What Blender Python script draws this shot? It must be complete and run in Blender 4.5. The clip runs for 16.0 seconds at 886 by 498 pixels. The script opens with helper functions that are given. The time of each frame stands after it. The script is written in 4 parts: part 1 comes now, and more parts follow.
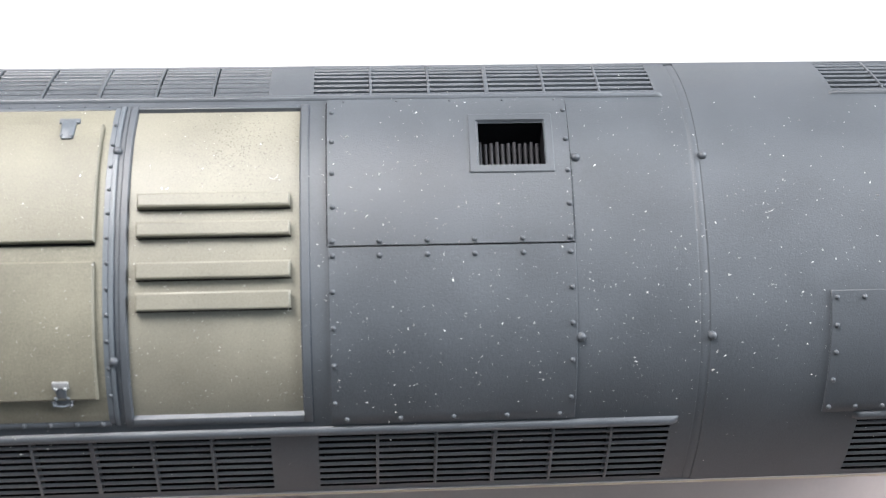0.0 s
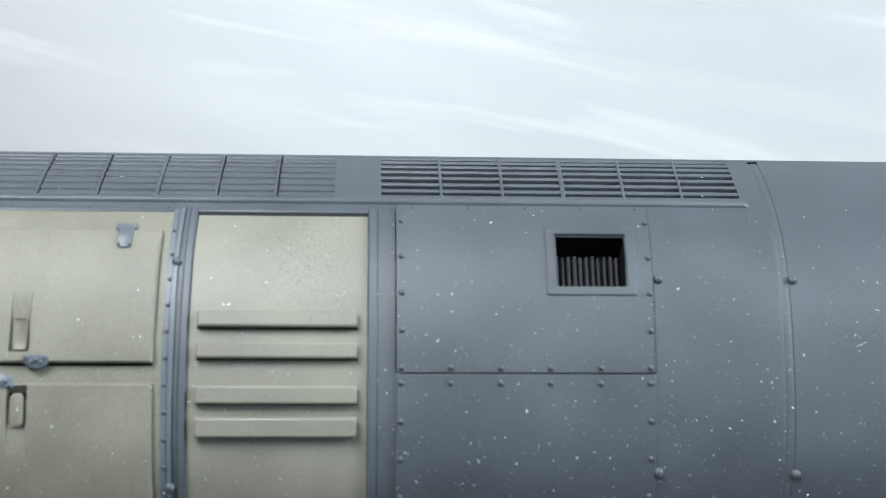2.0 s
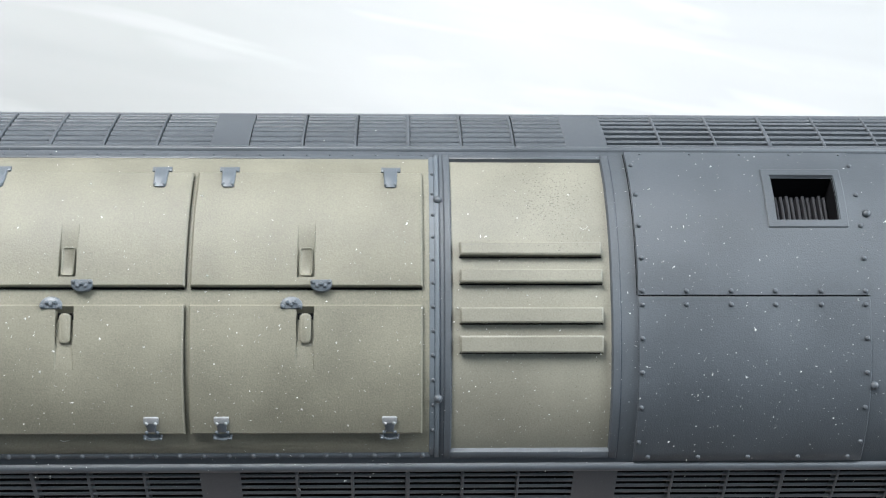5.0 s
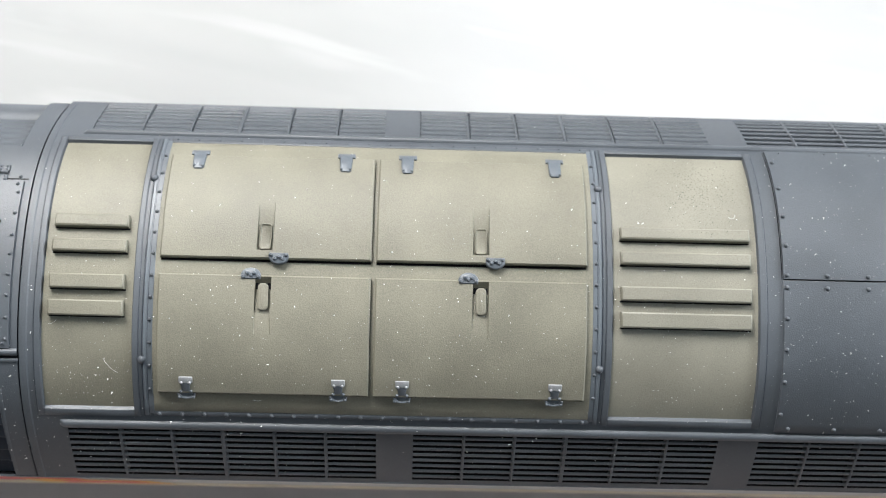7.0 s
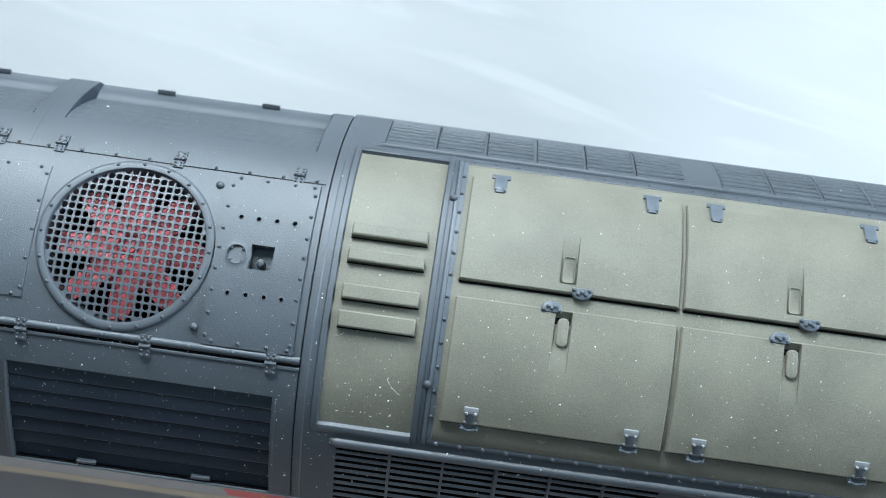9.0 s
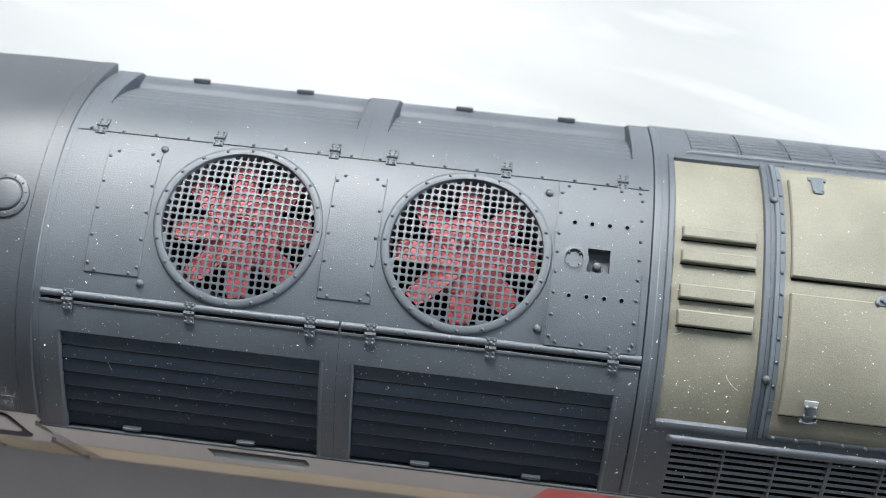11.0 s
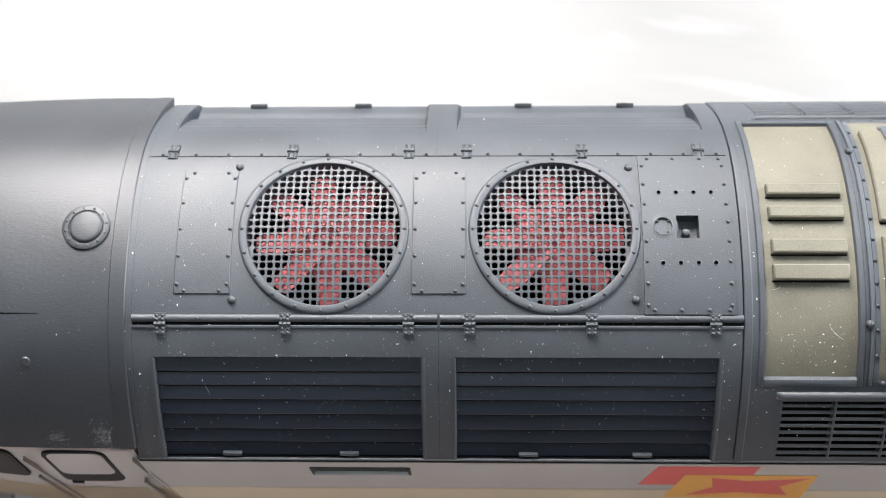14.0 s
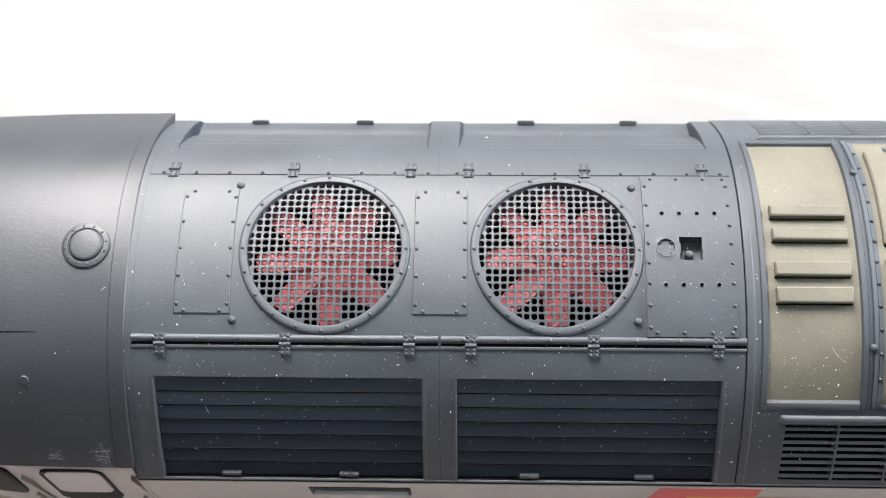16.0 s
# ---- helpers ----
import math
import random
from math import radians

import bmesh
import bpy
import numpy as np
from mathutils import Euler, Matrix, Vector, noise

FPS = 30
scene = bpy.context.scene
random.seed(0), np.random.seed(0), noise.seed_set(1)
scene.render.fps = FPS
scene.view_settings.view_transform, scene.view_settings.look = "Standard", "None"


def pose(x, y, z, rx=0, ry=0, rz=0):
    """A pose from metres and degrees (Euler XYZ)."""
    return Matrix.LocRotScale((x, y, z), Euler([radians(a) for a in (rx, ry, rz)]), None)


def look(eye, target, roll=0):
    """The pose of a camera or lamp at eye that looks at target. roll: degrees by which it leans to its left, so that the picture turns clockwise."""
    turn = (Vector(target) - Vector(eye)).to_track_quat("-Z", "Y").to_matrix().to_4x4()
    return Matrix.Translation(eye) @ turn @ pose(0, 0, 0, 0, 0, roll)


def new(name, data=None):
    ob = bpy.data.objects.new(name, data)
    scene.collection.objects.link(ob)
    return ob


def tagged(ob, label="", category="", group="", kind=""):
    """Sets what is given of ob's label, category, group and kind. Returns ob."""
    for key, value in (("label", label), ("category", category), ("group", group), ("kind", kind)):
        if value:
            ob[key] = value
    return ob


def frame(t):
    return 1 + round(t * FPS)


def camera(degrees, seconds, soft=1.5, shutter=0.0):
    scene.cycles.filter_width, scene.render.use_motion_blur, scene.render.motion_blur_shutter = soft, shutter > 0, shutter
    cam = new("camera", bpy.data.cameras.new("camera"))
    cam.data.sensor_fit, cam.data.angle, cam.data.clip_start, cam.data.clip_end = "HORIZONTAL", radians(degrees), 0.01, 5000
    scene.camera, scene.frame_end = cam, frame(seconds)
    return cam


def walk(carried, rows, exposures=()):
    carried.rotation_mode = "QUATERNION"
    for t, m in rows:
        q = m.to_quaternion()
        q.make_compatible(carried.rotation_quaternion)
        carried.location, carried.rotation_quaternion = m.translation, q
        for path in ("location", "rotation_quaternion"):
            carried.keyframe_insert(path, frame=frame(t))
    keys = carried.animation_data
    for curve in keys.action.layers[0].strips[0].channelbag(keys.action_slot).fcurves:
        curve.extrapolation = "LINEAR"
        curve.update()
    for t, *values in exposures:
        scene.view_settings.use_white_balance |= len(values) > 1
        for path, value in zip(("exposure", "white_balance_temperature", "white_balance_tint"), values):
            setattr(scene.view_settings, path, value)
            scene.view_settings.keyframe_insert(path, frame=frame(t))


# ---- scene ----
MM = 0.001
cam = camera(39.66, 16.0, 1.0)
# a close-up lens: sharp on the roof, softer on the body side and the table
cam.data.dof.use_dof, cam.data.dof.focus_distance, cam.data.dof.aperture_fstop = True, 0.106, 40.0
# seconds, eye in millimetres, heading to the left of +y, pitch and roll in degrees
PATH = [
    (0, 95.43, -19.39, 146.23, -19.41, -77.66, 17.84),
    (0.5, 96.23, -9.72, 144.00, -21.16, -79.16, 20.31),
    (1, 94.64, -4.55, 141.55, -20.67, -80.19, 20.34),
    (1.5, 91.80, -3.77, 142.77, -21.01, -80.78, 21.02),
    (2, 91.27, -4.23, 143.68, -22.26, -80.88, 22.46),
    (2.5, 90.88, -2.98, 143.45, -22.09, -80.71, 22.50),
    (3, 89.94, -5.22, 143.97, -21.42, -80.55, 21.84),
    (3.5, 85.78, -8.62, 145.31, -19.37, -80.29, 19.68),
    (4, 80.80, -8.24, 148.19, -16.10, -80.06, 16.29),
    (4.5, 77.32, -11.68, 150.02, -11.75, -79.75, 11.77),
    (5, 74.18, -14.76, 152.23, -10.19, -79.13, 10.10),
    (5.2, 72.76, -15.42, 152.43, -7.82, -79.03, 7.70),
    (7.3, 56.93, -21.63, 160.71, -6.16, -77.03, 8.12),
    (7.5, 54.23, -21.58, 160.67, -4.63, -76.69, 7.20),
    (8, 47.61, -22.55, 158.08, -0.48, -75.73, 5.01),
    (8.5, 45.44, -24.57, 155.02, 1.21, -74.81, 5.22),
    (9, 38.90, -25.65, 153.73, 4.41, -73.86, 3.55),
    (9.5, 31.84, -29.30, 153.45, 5.51, -72.93, 3.46),
    (10, 24.50, -31.73, 154.82, 7.22, -72.77, 2.00),
    (10.2, 21.96, -32.14, 155.07, 7.89, -72.94, 1.19),
    (12.3, 6.63, -38.72, 158.53, 7.37, -69.72, -5.64),
    (12.5, 6.62, -41.03, 157.53, 6.82, -69.51, -5.62),
    (13, 5.31, -42.68, 157.98, 5.43, -68.85, -5.06),
    (13.5, 1.52, -42.19, 155.13, 4.98, -68.28, -4.77),
    (14, 3.51, -41.76, 153.47, 4.51, -68.08, -4.17),
    (14.5, 4.52, -42.12, 151.69, 4.33, -67.90, -3.82),
    (15, 3.17, -41.20, 151.98, 4.20, -67.90, -3.60),
    (15.5, 2.35, -41.01, 152.16, 4.45, -67.96, -3.76),
    (16, 3.48, -39.89, 153.55, 4.69, -68.07, -4.03),
]


def seen_from(x, y, z, turn, pitch, roll):
    a, b = radians(turn), radians(pitch)
    eye = Vector((x, y, z)) * MM
    return look(eye, eye + Vector((-math.sin(a) * math.cos(b), math.cos(a) * math.cos(b), math.sin(b))), roll)


# seconds, stops, kelvin, tint
LOOKS = [(0, 0.76, 6350, 10.0), (1, 0.56, 6380, 10.0), (1.5, 0.37, 6170, 7.5), (2, 0.21, 5830, 3.0), (2.5, 0.09, 5370, -3.0), (3, 0.06, 5340, -3.0), (3.5, 0.16, 5570, 0.0), (4, 0.39, 6080, 5.0), (4.5, 0.29, 5900, 3.0), (5, 0.42, 6090, 5.0), (7.5, 0.5, 6320, 7.0), (8, 0.41, 5920, 3.5), (8.5, 0.34, 5380, -2.0), (9.5, 0.38, 5380, -2.0), (10, 0.58, 5600, 0.0), (12.5, 0.72, 6400, 9.0), (16, 0.81, 6480, 10.0)]
walk(cam, [(t, seen_from(*p)) for t, *p in PATH], LOOKS)

# ---- world and light ----
# an overcast day outside the room
world = bpy.data.worlds.new("world")
scene.world = world
world.use_nodes = True
wn = world.node_tree
sky = wn.nodes.new("ShaderNodeTexSky")
sky.sky_type, sky.sun_disc = "NISHITA", False
sky.sun_elevation, sky.sun_rotation = radians(37), radians(60)
sky.air_density, sky.dust_density, sky.ozone_density = 1.0, 4.5, 1.0
wn.links.new(sky.outputs[0], wn.nodes["Background"].inputs[0])
wn.nodes["Background"].inputs[1].default_value = 0.1


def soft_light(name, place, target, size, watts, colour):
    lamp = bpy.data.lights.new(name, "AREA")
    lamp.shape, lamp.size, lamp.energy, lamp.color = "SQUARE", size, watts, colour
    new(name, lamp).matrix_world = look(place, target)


# three unseen soft lights, added and tuned to the brightness on the roof
soft_light("added_key_light", (-0.0925, 0.328, 0.404), (0.04, 0.0, 0.05), 0.24, 5.0, (1.0, 0.955, 0.93))
soft_light("added_east_light", (1.57, 0.62, 0.72), (0.04, 0.0, 0.05), 0.96, 42.0, (0.87, 0.925, 1.0))
soft_light("added_top_light", (-0.064, -0.287, 1.77), (0.04, 0.0, 0.05), 0.88, 4.0, (0.77, 0.92, 1.0))

# ---- materials ----


def nodes_of(name):
    m = bpy.data.materials.new(name)
    m.use_nodes = True
    return m, m.node_tree, m.node_tree.nodes["Principled BSDF"]


def paint(name, colour, rough, spots=0.25, bump=0.12, grain=9000.0, speck=0.0, speck_colour=(0.03, 0.03, 0.03), metal=0.0, shine=0.5, worn=None, drawn=1.0):
    """Painted or moulded surface: colour drift at two scales, fine grain relief, sparse specks."""
    m, nt, b = nodes_of(name)
    n, link = nt.nodes, nt.links.new
    co = n.new("ShaderNodeTexCoord")

    def tex(scale, detail):
        t = n.new("ShaderNodeTexNoise")
        t.inputs["Scale"].default_value, t.inputs["Detail"].default_value = scale, detail
        link(co.outputs["Object"], t.inputs["Vector"])
        return t

    broad, fine = tex(160.0, 4.0), tex(grain, 3.0)
    if drawn < 1.0:
        # fine lines along the body, left by the mould
        long = n.new("ShaderNodeMapping")
        long.inputs["Scale"].default_value = (drawn, 1.0, 1.0)
        link(co.outputs["Object"], long.inputs[0]), link(long.outputs[0], fine.inputs["Vector"])
    add = n.new("ShaderNodeMath")
    add.operation = "ADD"
    link(broad.outputs[0], add.inputs[0]), link(fine.outputs[0], add.inputs[1])
    ramp = n.new("ShaderNodeMapRange")
    ramp.inputs["From Min"].default_value, ramp.inputs["From Max"].default_value = 0.6, 1.4
    ramp.inputs["To Min"].default_value, ramp.inputs["To Max"].default_value = 1 - spots, 1 + spots
    link(add.outputs[0], ramp.inputs["Value"])
    mul = n.new("ShaderNodeMix")
    mul.data_type, mul.blend_type = "RGBA", "MULTIPLY"
    mul.inputs[0].default_value = 1.0
    mul.inputs[6].default_value = (*colour, 1)
    link(ramp.outputs[0], mul.inputs[7])
    out = mul.outputs[2]
    if speck:
        dots = tex(7000.0, 1.0)
        step = n.new("ShaderNodeMapRange")
        step.inputs["From Min"].default_value, step.inputs["From Max"].default_value = 0.70 - speck, 0.76 - speck
        if worn:
            # a rubbed patch round one spot, with more specks the nearer to it
            far = n.new("ShaderNodeVectorMath")
            far.operation = "DISTANCE"
            flat_co = n.new("ShaderNodeVectorMath")
            flat_co.operation = "MULTIPLY"
            flat_co.inputs[1].default_value = (1, 1, 0)
            link(co.outputs["Object"], flat_co.inputs[0]), link(flat_co.outputs[0], far.inputs[0])
            far.inputs[1].default_value = (worn[0], worn[1], 0)
            near = n.new("ShaderNodeMapRange")
            near.inputs["From Max"].default_value = worn[2]
            near.inputs["To Min"].default_value, near.inputs["To Max"].default_value = 0.14, 0.0
            link(far.outputs["Value"], near.inputs["Value"])
            more = n.new("ShaderNodeMath")
            more.operation = "ADD"
            link(dots.outputs[0], more.inputs[0]), link(near.outputs[0], more.inputs[1])
            link(more.outputs[0], step.inputs["Value"])
        else:
            link(dots.outputs[0], step.inputs["Value"])
        mix = n.new("ShaderNodeMix")
        mix.data_type = "RGBA"
        link(step.outputs[0], mix.inputs[0]), link(out, mix.inputs[6])
        mix.inputs[7].default_value = (*speck_colour, 1)
        out = mix.outputs[2]
    link(out, b.inputs["Base Color"])
    rr = n.new("ShaderNodeMapRange")
    rr.inputs["To Min"].default_value, rr.inputs["To Max"].default_value = rough - 0.08, rough + 0.1
    link(broad.outputs[0], rr.inputs["Value"]), link(rr.outputs[0], b.inputs["Roughness"])
    bp = n.new("ShaderNodeBump")
    bp.inputs["Strength"].default_value, bp.inputs["Distance"].default_value = bump, 0.00012
    link(fine.outputs[0], bp.inputs["Height"]), link(bp.outputs[0], b.inputs["Normal"])
    b.inputs["Metallic"].default_value, b.inputs["Specular IOR Level"].default_value = metal, shine
    return m


GREY = paint("roof_grey_paint", (0.05, 0.057, 0.066), 0.49, 0.26, 0.22, grain=8500.0, shine=0.58)
CAB_GREY = paint("cab_grey_paint", (0.036, 0.04, 0.046), 0.44, 0.2, 0.14, grain=7000.0, shine=0.52, drawn=0.4)
GREY_DARK = paint("shade_and_joint_grey", (0.012, 0.017, 0.027), 0.45, 0.2, 0.28, shine=0.5)
PALE_GREY = paint("highlight_pale_grey", (0.21, 0.215, 0.22), 0.5, 0.25, 0.15)
GREY_BLUE = paint("clip_grey_paint", (0.08, 0.092, 0.105), 0.42, 0.18, 0.15)
OLIVE = paint("olive_paint", (0.149, 0.141, 0.108), 0.52, 0.3, 0.2, grain=8500.0, speck=-0.05, speck_colour=(0.1, 0.095, 0.075), shine=0.36)
OLIVE_WORN = paint("worn_olive_paint", (0.166, 0.158, 0.126), 0.48, 0.26, 0.16, grain=8500.0, speck=-0.02, speck_colour=(0.08, 0.078, 0.06), shine=0.45, worn=(0.0865, 0.0085, 0.0065))
# for gaps, and for shade painted into recesses and under edges
BLACK = paint("gap_and_shade_black", (0.005, 0.005, 0.006), 0.85, 0.2, 0.1, shine=0.08)
RIB = paint("fin_grey", (0.014, 0.014, 0.017), 0.6, 0.2, 0.1)
RED = paint("fan_red", (0.52, 0.11, 0.12), 0.5, 0.15, 0.1)
SIDE_GREY = paint("body_side_grey", (0.46, 0.46, 0.446), 0.5, 0.06, 0.06)
RAIL_PAINT = paint("handrail_paint", (0.24, 0.21, 0.18), 0.5, 0.1, 0.05)
SIDE_BEIGE = paint("body_side_beige", (0.68, 0.6, 0.435), 0.5, 0.06, 0.06)
LOGO_RED = paint("emblem_red", (0.68, 0.1, 0.09), 0.45, 0.08, 0.05)
LOGO_YELLOW = paint("emblem_yellow", (0.8, 0.44, 0.07), 0.45, 0.08, 0.05)
PINK = paint("edge_pink", (0.5, 0.3, 0.26), 0.5, 0.1, 0.05)
RUBBER = paint("window_rubber", (0.008, 0.008, 0.008), 0.6, 0.1, 0.05, shine=0.25)
# pale colour paints in the bright reflection on the glass
PANE = paint("pale_pane", (0.6, 0.59, 0.58), 0.1, 0.05, 0.0)
SOLE = paint("underframe_black", (0.02, 0.018, 0.018), 0.7, 0.2, 0.1)
SLEEPER = paint("sleeper_black", (0.022, 0.016, 0.015), 0.7, 0.25, 0.2)
STEEL = paint("rail_steel", (0.45, 0.42, 0.38), 0.35, 0.1, 0.05, metal=1.0)
BOARD = paint("brown_board", (0.58, 0.48, 0.45), 0.6, 0.08, 0.1, grain=3000.0)
LINT = paint("lint", (0.5, 0.5, 0.48), 0.8, 0.1, 0.0)
FOAM = paint("foam_white", (0.85, 0.85, 0.84), 0.8, 0.1, 0.0)


def dust_paint():
    """Lint and dust, each speck of its own paleness."""
    m, nt, b = nodes_of("dust_white")
    geo, ramp = nt.nodes.new("ShaderNodeNewGeometry"), nt.nodes.new("ShaderNodeValToRGB")
    ramp.color_ramp.elements[0].color, ramp.color_ramp.elements[1].color = (0.22, 0.22, 0.22, 1), (0.82, 0.82, 0.8, 1)
    nt.links.new(geo.outputs["Random Per Island"], ramp.inputs[0])
    nt.links.new(ramp.outputs[0], b.inputs["Base Color"])
    b.inputs["Roughness"].default_value = 0.8
    return m


DUST = dust_paint()
WALL = paint("room_wall_paint", (0.06, 0.058, 0.057), 0.7, 0.05, 0.05, grain=60.0)
CEILING = paint("ceiling_paint", (0.6, 0.6, 0.6), 0.8, 0.03, 0.05, grain=60.0)


def cloudy_sheet():
    """White sheet with soft, drawn-out grey streaks and a few thin bright ones."""
    m, nt, b = nodes_of("white_sheet")
    n, link = nt.nodes, nt.links.new
    co, turn = n.new("ShaderNodeTexCoord"), n.new("ShaderNodeMapping")
    turn.inputs["Rotation"].default_value = (0, 0, radians(11))
    link(co.outputs["Object"], turn.inputs[0])

    def streaks(scale, detail, low, high):
        mp, t, r = n.new("ShaderNodeMapping"), n.new("ShaderNodeTexNoise"), n.new("ShaderNodeMapRange")
        mp.inputs["Scale"].default_value = scale
        t.inputs["Scale"].default_value, t.inputs["Detail"].default_value, t.inputs["Distortion"].default_value = 1.0, detail, 0.6
        r.inputs["From Min"].default_value, r.inputs["From Max"].default_value = low, high
        link(turn.outputs[0], mp.inputs[0]), link(mp.outputs[0], t.inputs["Vector"]), link(t.outputs[0], r.inputs["Value"])
        return r.outputs[0]

    def mixed(factor, a, b2):
        x = n.new("ShaderNodeMix")
        x.data_type = "RGBA"
        link(factor, x.inputs[0])
        link(a, x.inputs[6]) if not isinstance(a, tuple) else None
        if isinstance(a, tuple):
            x.inputs[6].default_value = a
        x.inputs[7].default_value = b2
        return x.outputs[2]

    out = mixed(streaks((14, 90, 1), 4.0, 0.36, 0.62), (0.245, 0.247, 0.248, 1), (0.272, 0.272, 0.271, 1))
    out = mixed(streaks((26, 230, 1), 3.0, 0.56, 0.68), out, (0.297, 0.297, 0.297, 1))
    # uneven light along the sheet is painted in, brighter towards one end
    axis, fade, tone = n.new("ShaderNodeSeparateXYZ"), n.new("ShaderNodeMapRange"), n.new("ShaderNodeMix")
    link(co.outputs["Object"], axis.inputs[0]), link(axis.outputs[0], fade.inputs["Value"])
    fade.interpolation_type = "SMOOTHSTEP"
    fade.inputs["From Min"].default_value, fade.inputs["From Max"].default_value = 0.025, 0.1
    fade.inputs["To Min"].default_value, fade.inputs["To Max"].default_value = 0.75, 1.32
    tone.data_type, tone.blend_type = "RGBA", "MULTIPLY"
    tone.inputs[0].default_value = 1.0
    link(out, tone.inputs[6]), link(fade.outputs[0], tone.inputs[7])
    link(tone.outputs[2], b.inputs["Base Color"])
    b.inputs["Roughness"].default_value = 0.5
    return m


SHEET = cloudy_sheet()

# ---- the shape of the roof, in millimetres ----
TOP = 54.0


def arch(y):
    u = y / 18.0
    return TOP - (5.581 * u**2 + 7.059 * u**4 - 2.386 * u**6)


def slope(y):
    u = y / 18.0
    return -(11.162 * u + 28.236 * u**3 - 14.316 * u**5) / 18.0


def rp(x, y, h=0.0):
    """The place h above the roof's skin."""
    s = slope(y)
    k = 1.0 / math.sqrt(1 + s * s)
    # the far end leans a little towards its upper edge
    x += 0.6 * (max(0.0, y) / 13.0) ** 2 * min(1.0, max(0.0, (x - 95.0) / 17.0))
    return Vector((x, y - s * k * h, arch(y) + k * h)) * MM


def on_roof(x, y, h=0.0, turn=0.0):
    return Matrix.Translation(rp(x, y, h)) @ Matrix.Rotation(math.atan(slope(y)), 4, "X") @ Matrix.Rotation(radians(turn), 4, "Z")


def finish(name, bm, material, smooth=40):
    bmesh.ops.recalc_face_normals(bm, faces=bm.faces)
    me = bpy.data.meshes.new(name)
    bm.to_mesh(me)
    bm.free()
    me.materials.append(material)
    if smooth:
        me.polygons.foreach_set("use_smooth", [True] * len(me.polygons))
        me.set_sharp_from_angle(angle=radians(smooth))
    return me


def part(name, bm, material, parent, label="", smooth=40):
    """Links a bmesh, or a mesh made before, as one mesh object under a thing or part."""
    me = bm if isinstance(bm, bpy.types.Mesh) else finish(name, bm, material, smooth)
    ob = new(name, me)
    ob.parent = parent
    return tagged(ob, label)


def thing(name, label, category, group="", kind=""):
    ob = new(name)
    ob.empty_display_size = 0.01
    return tagged(ob, label, category, group, kind)


def put(name, me, m, parent, label=""):
    ob = part(name, me, None, parent, label)
    ob.matrix_basis = m
    return ob


def spans(a, b, step):
    n = max(1, math.ceil(abs(b - a) / step))
    return [a + (b - a) * k / n for k in range(n + 1)]


def lines(points, step):
    """Sorted grid lines through the given values, no further than step apart."""
    points = sorted(set(round(p, 4) for p in points))
    out = [points[0]]
    for a, b in zip(points, points[1:]):
        out += spans(a, b, step)[1:]
    return out


def field(bm, xs, ys, height=0.0, skip=None):
    """A sheet on the roof over a grid; cells whose middle skip() names are left open."""
    h = height if callable(height) else (lambda x, y: height)
    grid = {}

    def v(i, j):
        if (i, j) not in grid:
            grid[i, j] = bm.verts.new(rp(xs[i], ys[j], h(xs[i], ys[j])))
        return grid[i, j]

    for i in range(len(xs) - 1):
        for j in range(len(ys) - 1):
            if skip and skip((xs[i] + xs[i + 1]) / 2, (ys[j] + ys[j + 1]) / 2):
                continue
            bm.faces.new((v(i, j), v(i + 1, j), v(i + 1, j + 1), v(i, j + 1)))


def plate(bm, x0, x1, y0, y1, h0, h1, bevel=0.08, step=0.9):
    """A slab with softened edges that follows the roof; h0 its foot, h1 its face."""
    cols = [(x0, h0), (x0, h1 - bevel), (x0 + bevel, h1), (x1 - bevel, h1), (x1, h1 - bevel), (x1, h0)]
    rows = [(y0, h0), (y0, h1 - bevel)] + [(y, h1) for y in spans(y0 + bevel, y1 - bevel, step)] + [(y1, h1 - bevel), (y1, h0)]
    v = [[bm.verts.new(rp(x, y, min(a, b))) for y, b in rows] for x, a in cols]
    for i in range(len(cols) - 1):
        for j in range(len(rows) - 1):
            try:
                bm.faces.new((v[i][j], v[i + 1][j], v[i + 1][j + 1], v[i][j + 1]))
            except ValueError:
                pass


def well(bm, x0, x1, y0, y1, h0, h1, floor=True, step=0.9):
    """The four walls, and the floor, of a rectangular recess."""
    ys = spans(y0, y1, step)
    for x in (x0, x1):
        for a, b in zip(ys, ys[1:]):
            bm.faces.new([bm.verts.new(rp(x, *q)) for q in ((a, h0), (b, h0), (b, h1), (a, h1))])
    for y in (y0, y1):
        bm.faces.new([bm.verts.new(rp(x, y, h)) for x, h in ((x0, h0), (x1, h0), (x1, h1), (x0, h1))])
    if floor:
        field(bm, [x0, x1], ys, h0)


def turned(bm, outline, n=24, m=None):
    """A body of revolution about local z from (radius, height) pairs, in millimetres."""
    rings = []
    for r, z in outline:
        rings.append([bm.verts.new(Vector((r * math.cos(2 * math.pi * k / n), r * math.sin(2 * math.pi * k / n), z)) * MM) for k in range(n)] if r > 1e-6 else [bm.verts.new(Vector((0, 0, z)) * MM)])
    for a, b in zip(rings, rings[1:]):
        for k in range(n):
            q = [a[k % len(a)], a[(k + 1) % n % len(a)], b[(k + 1) % n % len(b)], b[k % len(b)]]
            q = [p for i, p in enumerate(q) if p not in q[:i]]
            if len(q) > 2:
                bm.faces.new(q)
    if m:
        bmesh.ops.transform(bm, matrix=m, verts=[p for r in rings for p in r])


